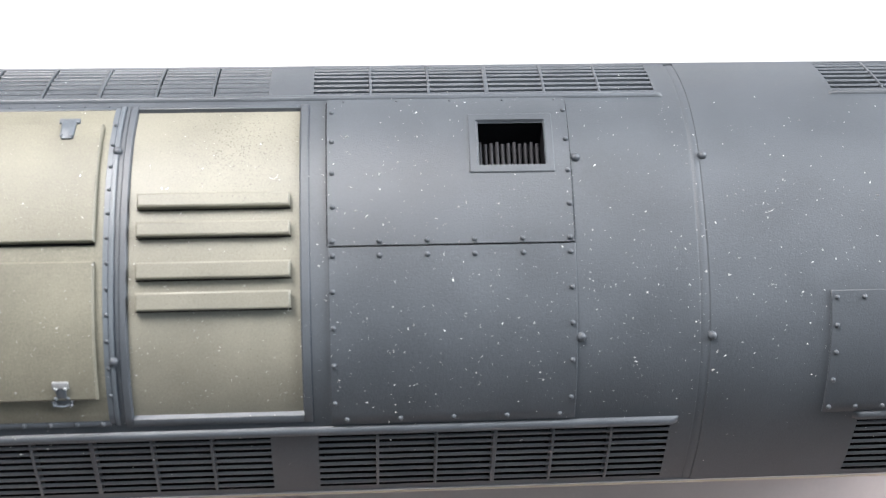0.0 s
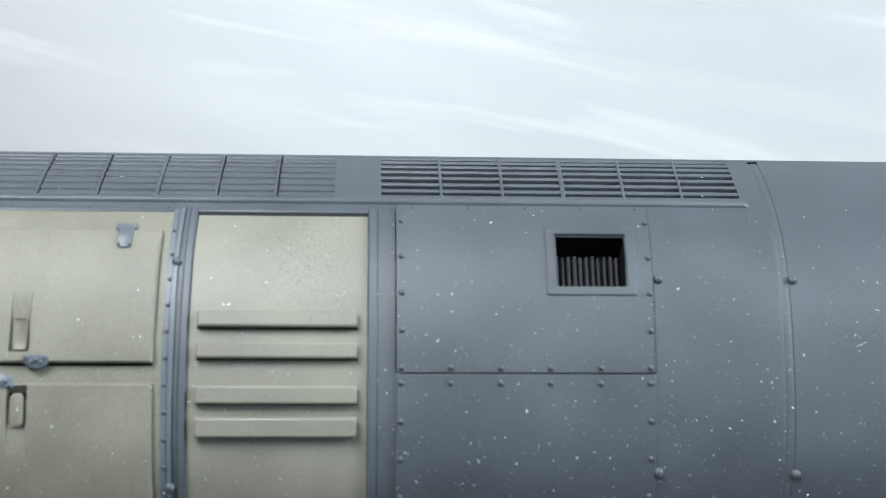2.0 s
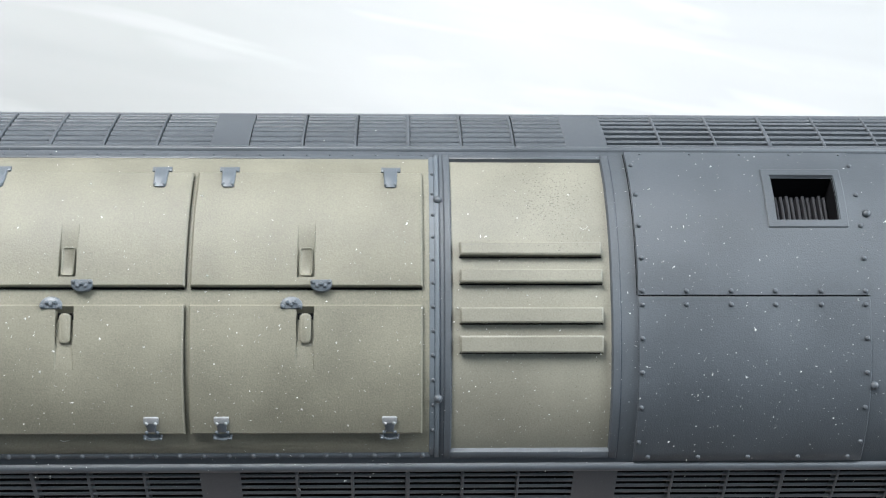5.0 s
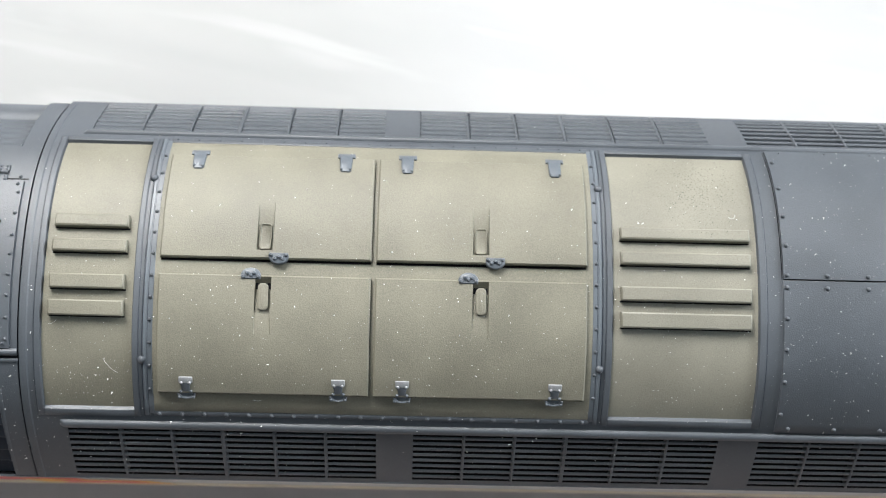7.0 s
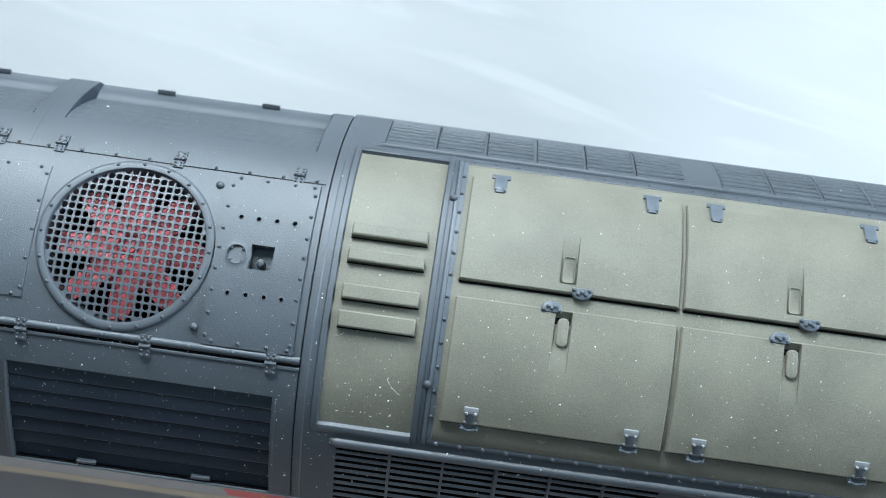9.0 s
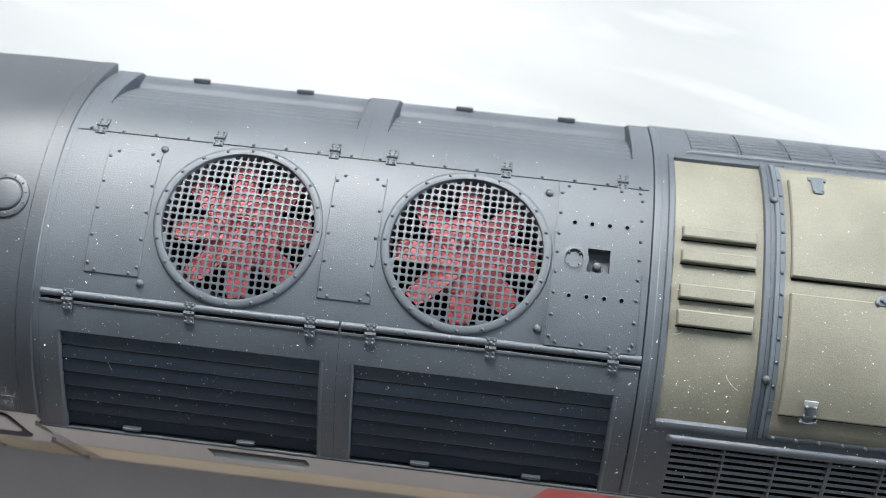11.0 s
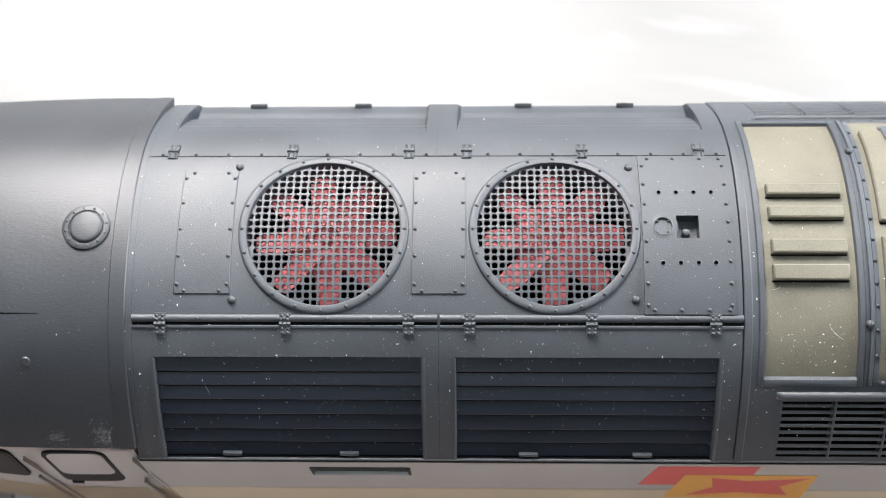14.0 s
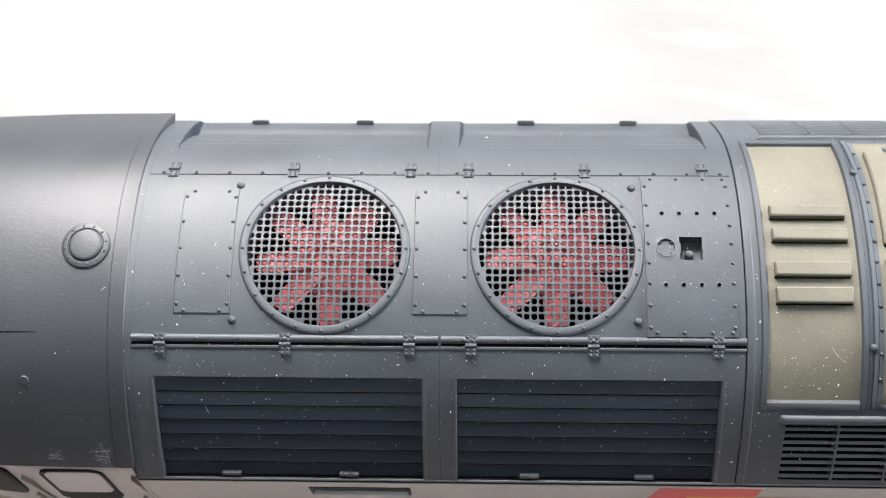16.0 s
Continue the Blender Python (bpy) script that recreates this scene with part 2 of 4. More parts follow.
def box(bm, x0, x1, y0, y1, z0, z1, bevel=0.0):
    """A box with chamfered edges, in millimetres."""
    made = bmesh.ops.create_cube(bm, size=1.0)["verts"]
    bmesh.ops.transform(bm, verts=made, matrix=Matrix.LocRotScale(Vector((x0 + x1, y0 + y1, z0 + z1)) * MM / 2, None, Vector((x1 - x0, y1 - y0, z1 - z0)) * MM))
    if bevel:
        edges = {e for p in made for e in p.link_edges}
        bmesh.ops.bevel(bm, geom=list(edges), offset=bevel * MM, segments=2, affect="EDGES", profile=0.6)


def dome(name, r, h, material, n=10):
    bm = bmesh.new()
    turned(bm, [(r, -0.05), (r, h * 0.25), (r * 0.82, h * 0.68), (r * 0.45, h * 0.93), (0, h)], n)
    return finish(name, bm, material, 80)


RIVET = dome("rivet", 0.21, 0.22, GREY)
RIVET_SMALL = dome("rivet", 0.165, 0.17, GREY)
RIVET_TINY = dome("rivet", 0.12, 0.1, GREY)
BOSS = dome("boss", 0.36, 0.34, GREY, 14)


def rivets(points, parent, me=None, h=0.0, name="rivet"):
    for x, y in points:
        put(name, me or RIVET, on_roof(x, y, h), parent)


# ---- unseen added room, and table ----
def slab(name, x0, x1, y0, y1, z0, z1, material, label="", category="", kind="structure"):
    bm = bmesh.new()
    box(bm, x0, x1, y0, y1, z0, z1)
    return tagged(new(name, finish(name, bm, material, 0)), label, category, "", kind)


slab("floor", -1640, 1640, -1040, 1540, -780, -750, WALL, "plain grey room floor", "floor")
slab("table", -600, 600, -300, 400, -30, -1.2, BOARD, "brown wooden tabletop under the model", "table")
slab("baseboard", -400, 500, -200, 21, -1.2, 0, BOARD, "matt pinkish brown board under the track", "board")
slab("backdrop", -900, 1000, 21, 900, -1.0, 0, SHEET, "white sheet with soft grey cloudy streaks", "backdrop")
# unseen dark walls and pale ceiling, added to shape the light on the model
slab("wall_south", -1600, 1640, -1040, -1000, -750, 1800, WALL, "added dark grey wall out of view", "wall")
slab("wall_west", -1640, -1600, -1000, 1500, -750, 1800, WALL, "added dark grey wall out of view", "wall")
slab("wall_north", -1600, 1640, 1500, 1540, -750, 1800, WALL, "added dark grey wall out of view", "wall")
bm = bmesh.new()
for y0, y1, z0, z1 in ((-1000, 100, -750, 1800), (1140, 1500, -750, 1800), (100, 1140, -750, 200), (100, 1140, 1240, 1800)):
    box(bm, 1600, 1640, y0, y1, z0, z1)
tagged(new("wall_east", finish("wall_east", bm, WALL, 0)), "added dark grey wall with an opening for the east light", "wall", "", "structure")
slab("ceiling", -1640, 1640, -1040, 1540, 1800, 1840, CEILING, "added white ceiling out of view", "ceiling")

# ---- track ----
track = thing("track", "model railway track of black sleepers and two steel rails", "track")
sl = bmesh.new()
box(sl, -1.75, 1.75, -15.1, 15.1, 0, 1.7, 0.15)
SLEEPER_MESH = finish("sleeper", sl, SLEEPER)
for k in range(-9, 36):
    put("sleeper", SLEEPER_MESH, Matrix.Translation(Vector((-46.3 + 6.52 * k, 0, 0)) * MM), track)
for y in (-8.25, 8.25):
    bm = bmesh.new()
    box(bm, -110, 190, y - 0.9, y + 0.9, 1.7, 2.0)
    box(bm, -110, 190, y - 0.25, y + 0.25, 2.0, 3.6)
    box(bm, -110, 190, y - 0.45, y + 0.45, 3.4, 4.0, 0.1)
    part("rail", bm, STEEL, track)

# ---- locomotive: skin of the roof ----
loco = thing("model_locomotive", "grey and olive model diesel locomotive standing on track", "model train")
FANS = (-10.2, 10.1)
YS = lines([-18.15, 11.5, 12.4, -12.4, -10.85, -14.0, -17.8, 18.15, 10.85, 14.0, 17.8, 12.35, -12.35, 5.0, -5.0, 0.0, -0.93, 1.19], 0.42)
SHUTTERS = [(-24.95, -1.45), (1.4, 24.3)]
GRILLES = [(29.95, 57.5), (60.85, 88.5), (92.2, 120.2), (135.6, 163.0)]
OLIVES = [(28.15, 36.05), (78.2, 91.2)]
WINDOW = (105.2, 110.4, 6.36, 10.47)


def cab_skin(x, y):
    """The cab's roof stands a little proud at its joint and falls away towards its nose."""
    return 0.1 + (0.42 if y < 0 else 0.72) * (abs(y) / 18) ** 4 - 0.0016 * max(0.0, -29.5 - x) ** 2


bm = bmesh.new()
cab_ys = sorted(set(max(-17.25, min(17.8, y)) for y in YS[1:-1]))
field(bm, spans(-70, -28.8, 1.2), cab_ys, cab_skin)
part("cab_roof", bm, CAB_GREY, loco, "smooth dark grey cab roof", 60)


def collar(bm, sections, ys):
    """A strip round the roof whose cross-section is given as x and height above the skin, the height a number or a function of y."""
    rows = [[bm.verts.new(rp(x, y, h(y) if callable(h) else h)) for x, h in sections] for y in ys]
    for p, q in zip(rows, rows[1:]):
        for k in range(len(sections) - 1):
            bm.faces.new((p[k], p[k + 1], q[k + 1], q[k]))


bm = bmesh.new()
collar(bm, [(-28.86, -0.3), (-28.8, lambda y: cab_skin(-29, y) - 0.02), (-28.74, lambda y: cab_skin(-29, y) + 0.05), (-27.42, lambda y: cab_skin(-29, y) + 0.05), (-27.34, lambda y: cab_skin(-29, y) - 0.03), (-27.33, -0.3)], cab_ys)
part("roof_band", bm, CAB_GREY, loco, "", 30)


def in_radiator_hole(x, y):
    if any((x - c) ** 2 + y * y < 7.12**2 for c in FANS):
        return True
    if 20.72 < x < 22.68 and -0.93 < y < 1.19:
        return True
    return abs(y) > (10.85 if y < 0 else 11.5) and any(a < x < b for a, b in SHUTTERS)


bm = bmesh.new()
xs = lines([-27.35, 26.16, 20.72, 22.68] + [v for s in SHUTTERS for v in s], 0.42)
ys = [y for y in YS if abs(y) <= 18.15]
field(bm, xs, ys, 0.0, in_radiator_hole)
radiator = part("radiator_roof", bm, GREY, loco, "", 60)
bm = bmesh.new()
plate(bm, -26.78, -26.74, -18.1, 18.1, -0.1, 0.008, 0.003)
part("joint", bm, GREY_DARK, loco)


# the far flank of the engine roof is a little wider
VENT, EAVE = (13.85, 18.34), 18.5


def in_engine_hole(x, y):
    if abs(y) < 12.4 and any(a - 0.02 < x < b + 0.02 for a, b in OLIVES):
        return True
    if (-17.8 < y < -14.0 or VENT[0] < y < VENT[1]) and any(a < x < b for a, b in GRILLES):
        return True
    return WINDOW[0] < x < WINDOW[1] and WINDOW[2] < y < WINDOW[3]


bm = bmesh.new()
eys = lines([y for y in YS if y < 13.0] + [6.36, 10.47, 12.4, -12.4, *VENT, EAVE], 0.6)
field(bm, lines([26.28, 122.02, 105.2, 110.4] + [v for s in GRILLES[:3] for v in s] + [v for a, b in OLIVES for v in (a - 0.02, b + 0.02)], 6.0), eys, 0.0, in_engine_hole)
part("engine_roof", bm, GREY, loco, "", 60)
bm = bmesh.new()
field(bm, lines([122.86, 175.0] + list(GRILLES[3]), 6.0), eys, 0.05, in_engine_hole)
part("end_roof", bm, GREY, loco, "", 60)
bm = bmesh.new()
collar(bm, [(122.02, 0.0), (122.08, -0.016), (122.1, -0.016), (122.16, 0.0), (122.3, 0.03), (122.6, 0.03), (122.72, 0.0), (122.78, -0.016), (122.8, -0.016), (122.86, 0.05)], spans(-18.1, 18.1, 0.5))
part("roof_band", bm, GREY, loco, "", 20)
bm = bmesh.new()
collar(bm, [(26.15, 0.0), (26.17, -0.3), (26.26, -0.3), (26.28, 0.0)], spans(-18.1, 18.1, 0.5))
part("joint", bm, GREY_DARK, loco, "dark narrow joint across the roof", 0)
bm = bmesh.new()
collar(bm, [(26.275, 0.0), (26.33, 0.07), (26.6, 0.1), (26.9, 0.09), (27.02, 0.0)], spans(-18.1, 18.1, 0.5))
part("roof_band", bm, GREY, loco, "", 20)

# gutter along each edge of the roof
for edge, start in ((-18.12, -27.6), (EAVE - 0.03, 26.3)):
    bm = bmesh.new()
    z = arch(edge)
    box(bm, start, 175, edge - 0.1, edge + 0.1, z - 0.32, z + 0.02, 0.06)
    part("gutter", bm, GREY, loco)
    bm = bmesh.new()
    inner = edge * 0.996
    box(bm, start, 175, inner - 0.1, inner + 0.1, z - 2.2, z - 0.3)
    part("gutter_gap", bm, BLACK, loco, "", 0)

# ---- radiator fans ----


def grille(c):
    """A pressed mesh of rounded square holes, slightly below the ring."""
    bm = bmesh.new()
    p, n, r0 = 0.655, 11, 6.85
    rng = random.Random(int(c * 7))
    inner = [(-0.54, -1), (0.54, -1), (1, -0.54), (1, 0.54), (0.54, 1), (-0.54, 1), (-1, 0.54), (-1, -0.54)]
    outer = [(-0.5, -1), (0.5, -1), (1, -0.5), (1, 0.5), (0.5, 1), (-0.5, 1), (-1, 0.5), (-1, -0.5)]
    corner = {1: (1, -1), 3: (1, 1), 5: (-1, 1), 7: (-1, -1)}
    for i in range(-n, n + 1):
        for j in range(-n, n + 1):
            x, y = c + i * p, j * p
            far = math.hypot(i * p, j * p)
            if far > r0 + 0.25:
                continue
            s = p / 2
            if far > r0 - 0.1:
                bm.faces.new([bm.verts.new(rp(x + a * s, y + b * s, -0.12)) for a, b in ((-1, -1), (1, -1), (1, 1), (-1, 1))])
                continue
            q = 0.244 * rng.uniform(0.92, 1.06)
            dx, dy = rng.uniform(-0.014, 0.014), rng.uniform(-0.014, 0.014)
            o = [bm.verts.new(rp(x + a * s, y + b * s, -0.12)) for a, b in outer]
            k = {e: bm.verts.new(rp(x + a * s, y + b * s, -0.12)) for e, (a, b) in corner.items()}
            lip = [bm.verts.new(rp(x + dx + a * q * 1.1, y + dy + b * q * 1.1, -0.125)) for a, b in inner]
            up = [bm.verts.new(rp(x + dx + a * q, y + dy + b * q, -0.16)) for a, b in inner]
            low = [bm.verts.new(rp(x + dx + a * q, y + dy + b * q, -0.32)) for a, b in inner]
            for e in range(8):
                f = (e + 1) % 8
                bm.faces.new((o[e], o[f], lip[f], lip[e]) if e not in k else (o[e], k[e], o[f], lip[f], lip[e]))
                bm.faces.new((lip[e], lip[f], up[f], up[e]))
                bm.faces.new((up[e], up[f], low[f], low[e]))
    return bm


def blade_mesh():
    """One paddle of a fan, pitched along its length, with a rounded tip."""
    bm = bmesh.new()
    rows = []
    for k in range(9):
        r = 1.3 + 5.0 * k / 8
        w = (1.32 - 0.16 * k / 8) * (1.0 if k < 7 else (0.93 if k == 7 else 0.7))
        tilt = radians(26 - 10 * k / 8)
        rows.append([bm.verts.new(Vector((r, e * w * math.cos(tilt), e * w * math.sin(tilt) + d)) * MM) for e, d in ((-1, 0), (0, 0.12), (1, 0), (1, -0.12), (-1, -0.12))])
    for a, b in zip(rows, rows[1:]):
        for e in range(5):
            f = (e + 1) % 5
            bm.faces.new((a[e], b[e], b[f], a[f]))
    bm.faces.new(rows[-1])
    return finish("blade", bm, RED, 30)


BLADE = blade_mesh()
hubm = bmesh.new()
turned(hubm, [(0, -0.9), (3.6, -0.9), (3.6, 0.0), (3.3, 0.2), (1.2, 0.4), (1.1, -0.1), (0.5, -0.1), (0.45, 0.45), (0, 0.5)], 28)
HUB = finish("hub", hubm, RED)
for c, lean in zip(FANS, (5.0, 1.0)):
    bm = bmesh.new()
    ring = []
    for r, h in ((6.76, -2.6), (6.76, 0.12), (6.8, 0.2), (6.9, 0.24), (7.2, 0.28), (7.4, 0.26), (7.5, 0.18), (7.54, 0.0), (7.55, -0.2)):
        ring.append([bm.verts.new(rp(c + r * math.cos(math.tau * k / 72), r * math.sin(math.tau * k / 72), h)) for k in range(72)])
    for a, b in zip(ring, ring[1:]):
        for k in range(72):
            bm.faces.new((a[k], a[(k + 1) % 72], b[(k + 1) % 72], b[k]))
    fan = part("radiator_fan", bm, GREY, loco, "round fan opening with bolted ring and mesh over red blades")
    part("mesh_cover", grille(c), GREY, fan, "grey pressed metal mesh", 30)
    bm = bmesh.new()
    turned(bm, [(0, 46.0), (6.9, 46.0), (6.9, 51.6)], 40, Matrix.Translation((c * MM, 0, 0)))
    part("fan_well", bm, BLACK, fan)
    put("hub", HUB, Matrix.Translation(Vector((c, 0, 51.85)) * MM), fan, "red hub")
    for k in range(8):
        put("blade", BLADE, Matrix.Translation(Vector((c, 0, 51.9)) * MM) @ Matrix.Rotation(radians(90 + lean + 45 * k), 4, "Z"), fan, "red fan blade")
    for k in range(20):
        a = math.tau * k / 20
        put("bolt", RIVET_SMALL, on_roof(c + 7.17 * math.cos(a), 7.17 * math.sin(a), 0.25), fan)

# ---- radiator shutters on both flanks ----
ROWS = (10.85, 12.1, 13.15, 14.2, 15.25, 16.3, 17.22, 18.15)
for x0, x1 in SHUTTERS:
    # near well and slats painted darker than the far recess, for their shade
    bm = bmesh.new()
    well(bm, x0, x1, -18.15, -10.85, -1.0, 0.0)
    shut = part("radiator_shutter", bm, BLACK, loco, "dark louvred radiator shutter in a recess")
    for a, b in zip(ROWS, ROWS[1:]):
        bm = bmesh.new()
        a, b2 = a + 0.1, b - 0.05
        outline = [(-a, -0.66), (-a - 0.3, -0.52), (-b2 + 0.08, -0.4), (-b2, -0.46), (-b2, -0.95), (-a, -0.98)]
        ends = [[bm.verts.new(rp(x, y, h)) for y, h in outline] for x in (x0 + 0.02, x1 - 0.02)]
        for k in range(6):
            bm.faces.new((ends[0][k], ends[1][k], ends[1][(k + 1) % 6], ends[0][(k + 1) % 6]))
        bm.faces.new(ends[0]), bm.faces.new(ends[1][::-1])
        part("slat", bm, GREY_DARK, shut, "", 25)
    for x, e in ((x0, -1), (x1, 1)):
        # rounded rail that slopes into the recess
        bm = bmesh.new()
        collar(bm, [(x - e * 0.12, -0.6), (x - e * 0.1, -0.08), (x - e * 0.02, 0.06), (x + e * 0.14, 0.08), (x + e * 0.3, 0.0)], spans(-18.12, -10.87, 0.7))
        part("side_rail", bm, GREY, shut, "", 40)
for x0, x1 in SHUTTERS:
    # on the far flank the recess deepens towards the edge and is only faintly ribbed
    def sunk(x, y):
        u = (y - 11.5) / 6.65
        dip = u**1.2 if u < 0.8 else 0.765 - 3.1 * (u - 0.8)
        return -1.5 * dip - 0.04 * math.sin(math.tau * 6.5 * u) * min(1.0, 8 * u)

    bm = bmesh.new()
    field(bm, [x0 + 0.14, x1 - 0.14], spans(11.5, 18.15, 0.1), sunk)
    recess = part("radiator_shutter", bm, GREY, loco, "shallow ribbed grey recess", 30)
    for x, e in ((x0, 1), (x1, -1)):
        # its steep ends are painted darker to stand in for shade
        bm = bmesh.new()
        rows = [(bm.verts.new(rp(x, y, 0.0)), bm.verts.new(rp(x + e * 0.06, y, -0.06)), bm.verts.new(rp(x + e * (0.1 + 0.03 * (y - 11.5)), y, sunk(0, y) + 0.02))) for y in spans(11.5, 18.15, 0.35)]
        for p, q in zip(rows, rows[1:]):
            bm.faces.new((p[0], p[1], q[1], q[0])), bm.faces.new((p[1], p[2], q[2], q[1]))
        part("recess_end", bm, GREY_DARK, recess, "end of the recess painted darker for shade", 30)
TAB = bmesh.new()
box(TAB, -0.85, 0.85, -0.14, 0.14, -0.3, 0.12, 0.05)
TAB = finish("tab", TAB, GREY, 40)
for x in (-18.8, -8.2, 7.95, 18.15):
    put("tab", TAB, on_roof(x, -17.86, -0.12), loco, "small raised grey tab")
    put("tab", TAB, on_roof(x, 18.0, -0.02), loco, "small raised grey tab")
bm = bmesh.new()
plate(bm, -0.03, 0.03, -18.1, -8.7, -0.1, 0.006, 0.002)
part("centre_seam", bm, GREY_DARK, loco)
bm = bmesh.new()
plate(bm, -0.4, -0.35, 8.0, 18.1, -0.1, 0.006, 0.002)
part("centre_seam", bm, GREY_DARK, loco)

# ---- hinge lines, rod and hinges of the radiator section ----


def hinge_mesh():
    bm = bmesh.new()
    box(bm, -0.45, 0.45, -0.95, -0.2, 0, 0.18, 0.05)
    box(bm, -0.5, 0.5, 0.2, 0.95, 0, 0.2, 0.05)
    for x in (-0.34, 0.0, 0.34):
        turned(bm, [(0.2, -0.15), (0.2, 0.15)], 8, Matrix.Translation(Vector((x, 0, 0.2)) * MM) @ Matrix.Rotation(radians(90), 4, "Y"))
    for x in (-0.25, 0.25):
        for y in (-0.75, -0.4, 0.38, 0.72):
            turned(bm, [(0.13, 0.1), (0.13, 0.24), (0.07, 0.3), (0, 0.31)], 8, Matrix.Translation(Vector((x, y, 0)) * MM))
    return finish("hinge", bm, GREY, 40)


HINGE = hinge_mesh()
for x0, x1 in ((-26.7, -0.12), (0.12, 26.2)):
    bm = bmesh.new()
    field(bm, [x0, x1], spans(-8.12, -7.5, 0.062), lambda x, y: 0.05 + 0.3 * math.sqrt(max(0.0, 1 - ((y + 7.81) / 0.315) ** 2)))
    rod = part("hinge_rod", bm, GREY, loco, "", 80)
    rivets([(x, -7.81) for x in spans(x0 + 2, x1 - 2, 4.4)], rod, RIVET_SMALL, 0.3)
    bm = bmesh.new()
    plate(bm, x0, x1, -8.62, -8.36, -0.1, 0.16, 0.06)
    part("seam_lip", bm, GREY, radiator)
    bm = bmesh.new()
    plate(bm, x0, x1, -8.36, -8.1, -0.1, 0.012, 0.004)
    part("seam", bm, BLACK, radiator)
    bm = bmesh.new()
    plate(bm, x0 if x0 < 0 else -0.12, x1 - (0.0 if x0 < 0 else 0.4), 7.72, 7.84, -0.1, 0.012, 0.004)
    part("seam", bm, BLACK, radiator)
    rivets([(x, 8.02) for x in spans(x0 + 1.2, x1 - 1.2, 3.2)], radiator, RIVET_SMALL)
for x in (-24.2, -13.3, -2.6, 2.7, 13.2, 23.8):
    put("hinge", HINGE, on_roof(x, -8.25, 0.1), loco)
for x in (-24.55, -13.6, -2.9, 2.35, 12.85, 23.4):
    put("hinge", HINGE, on_roof(x, 8.35, -0.04), loco)

# ---- riveted covers between the fans ----
for x0, x1 in ((-23.1, -18.2), (-2.35, 2.35)):
    bm = bmesh.new()
    plate(bm, x0, x1, -5.8, 5.9, -0.1, 0.14, 0.05)
    cover = part("cover_plate", bm, GREY, loco, "thin riveted grey cover plate")
    edge = [(x, y) for x in (x0 + 0.25, x1 - 0.25) for y in (5.1, 2.55, 0.0, -2.5, -4.97)]
    edge += [(x, y) for x in (x0 + 0.9, x1 - 0.9) for y in (5.7, -5.55)]
    rivets(edge, cover, RIVET_SMALL, 0.14)
for x, y in ((-18.2, 6.45), (-18.0, -6.3), (16.9, 6.3), (17.0, -6.25)):
    put("boss", BOSS, on_roof(x, y), loco)

# ---- access panel with holes ----
HOLES = [(19.36, 3.47), (20.88, 3.47), (22.43, 3.48), (23.96, 3.49), (19.41, -3.17), (20.93, -3.16), (22.46, -3.15), (23.95, -3.14)]
PORT, POCKET = (19.56, 0.2, 0.86), (20.72, 22.68, -0.93, 1.19)
px = [17.75, 25.5, PORT[0] - 0.9, PORT[0] + 0.9, POCKET[0], POCKET[1]] + [v for x, y in HOLES[:4] for v in (x - 0.2, x + 0.2)]
py = [-7.45, 7.45, PORT[1] - 0.9, PORT[1] + 0.9, POCKET[2], POCKET[3], 3.28, 3.68, -3.36, -2.96]


def in_panel_hole(x, y):
    return any(abs(x - a) < 0.2 and abs(y - b) < 0.2 for a, b in HOLES) or (abs(x - PORT[0]) < 0.9 and abs(y - PORT[1]) < 0.9) or (POCKET[0] < x < POCKET[1] and POCKET[2] < y < POCKET[3])


bm = bmesh.new()
field(bm, lines(px, 2.0), lines(py, 0.8), 0.3, in_panel_hole)
well(bm, 17.75, 25.5, -7.45, 7.45, -0.1, 0.3, False)
access = part("access_panel", bm, GREY, loco, "riveted access panel with drilled holes and square pocket", 30)
for x, y in HOLES:
    bm = bmesh.new()
    turned(bm, [(0, -0.2), (0.175, -0.2), (0.175, 0.0)], 12, on_roof(x, y, 0.295))
    part("drilled_hole", bm, BLACK, access)
    bm = bmesh.new()
    turned(bm, [(0.175, -0.03), (0.18, 0.01), (0.21, 0.03), (0.3, 0.0)], 12, on_roof(x, y, 0.295))
    part("hole_rim", bm, GREY, access)
bm = bmesh.new()
turned(bm, [(0, -0.2), (0.76, -0.2), (0.78, 0.02), (0.84, 0.04), (0.9, 0.0), (1.3, -0.01)], 28, on_roof(PORT[0], PORT[1], 0.297))
part("round_port", bm, GREY, access)
rivets([(PORT[0] + a, PORT[1] + b) for a, b in ((-0.5, 0.5), (0.5, 0.5), (-0.5, -0.5), (0.5, -0.5))], access, dome("rivet", 0.14, 0.2, GREY, 8), 0.1)
bm = bmesh.new()
well(bm, POCKET[0], POCKET[1], POCKET[2], POCKET[3], -0.95, 0.3)
part("pocket", bm, GREY, access)
bm = bmesh.new()
turned(bm, [(0.38, 0), (0.38, 0.6), (0.3, 0.82), (0.1, 0.93), (0, 0.94)], 12, on_roof(21.64, -0.2, -0.95))
part("stud", bm, GREY, access)
edge = [(x, y) for x in (18.05, 25.2) for y in (6.3, 4.3, 2.3, 0.6, -1.2, -3.0, -4.9, -6.7)] + [(x, y) for x in (18.6, 20.9, 23.3, 25.0) for y in (7.1, -7.1)]
rivets(edge, access, RIVET_SMALL, 0.3)

# black strip paints in the shadow under the panel's near edge
bm = bmesh.new()
plate(bm, 17.7, 25.6, -7.48, -7.44, -0.1, 0.1, 0.004)
part("seam", bm, BLACK, access)

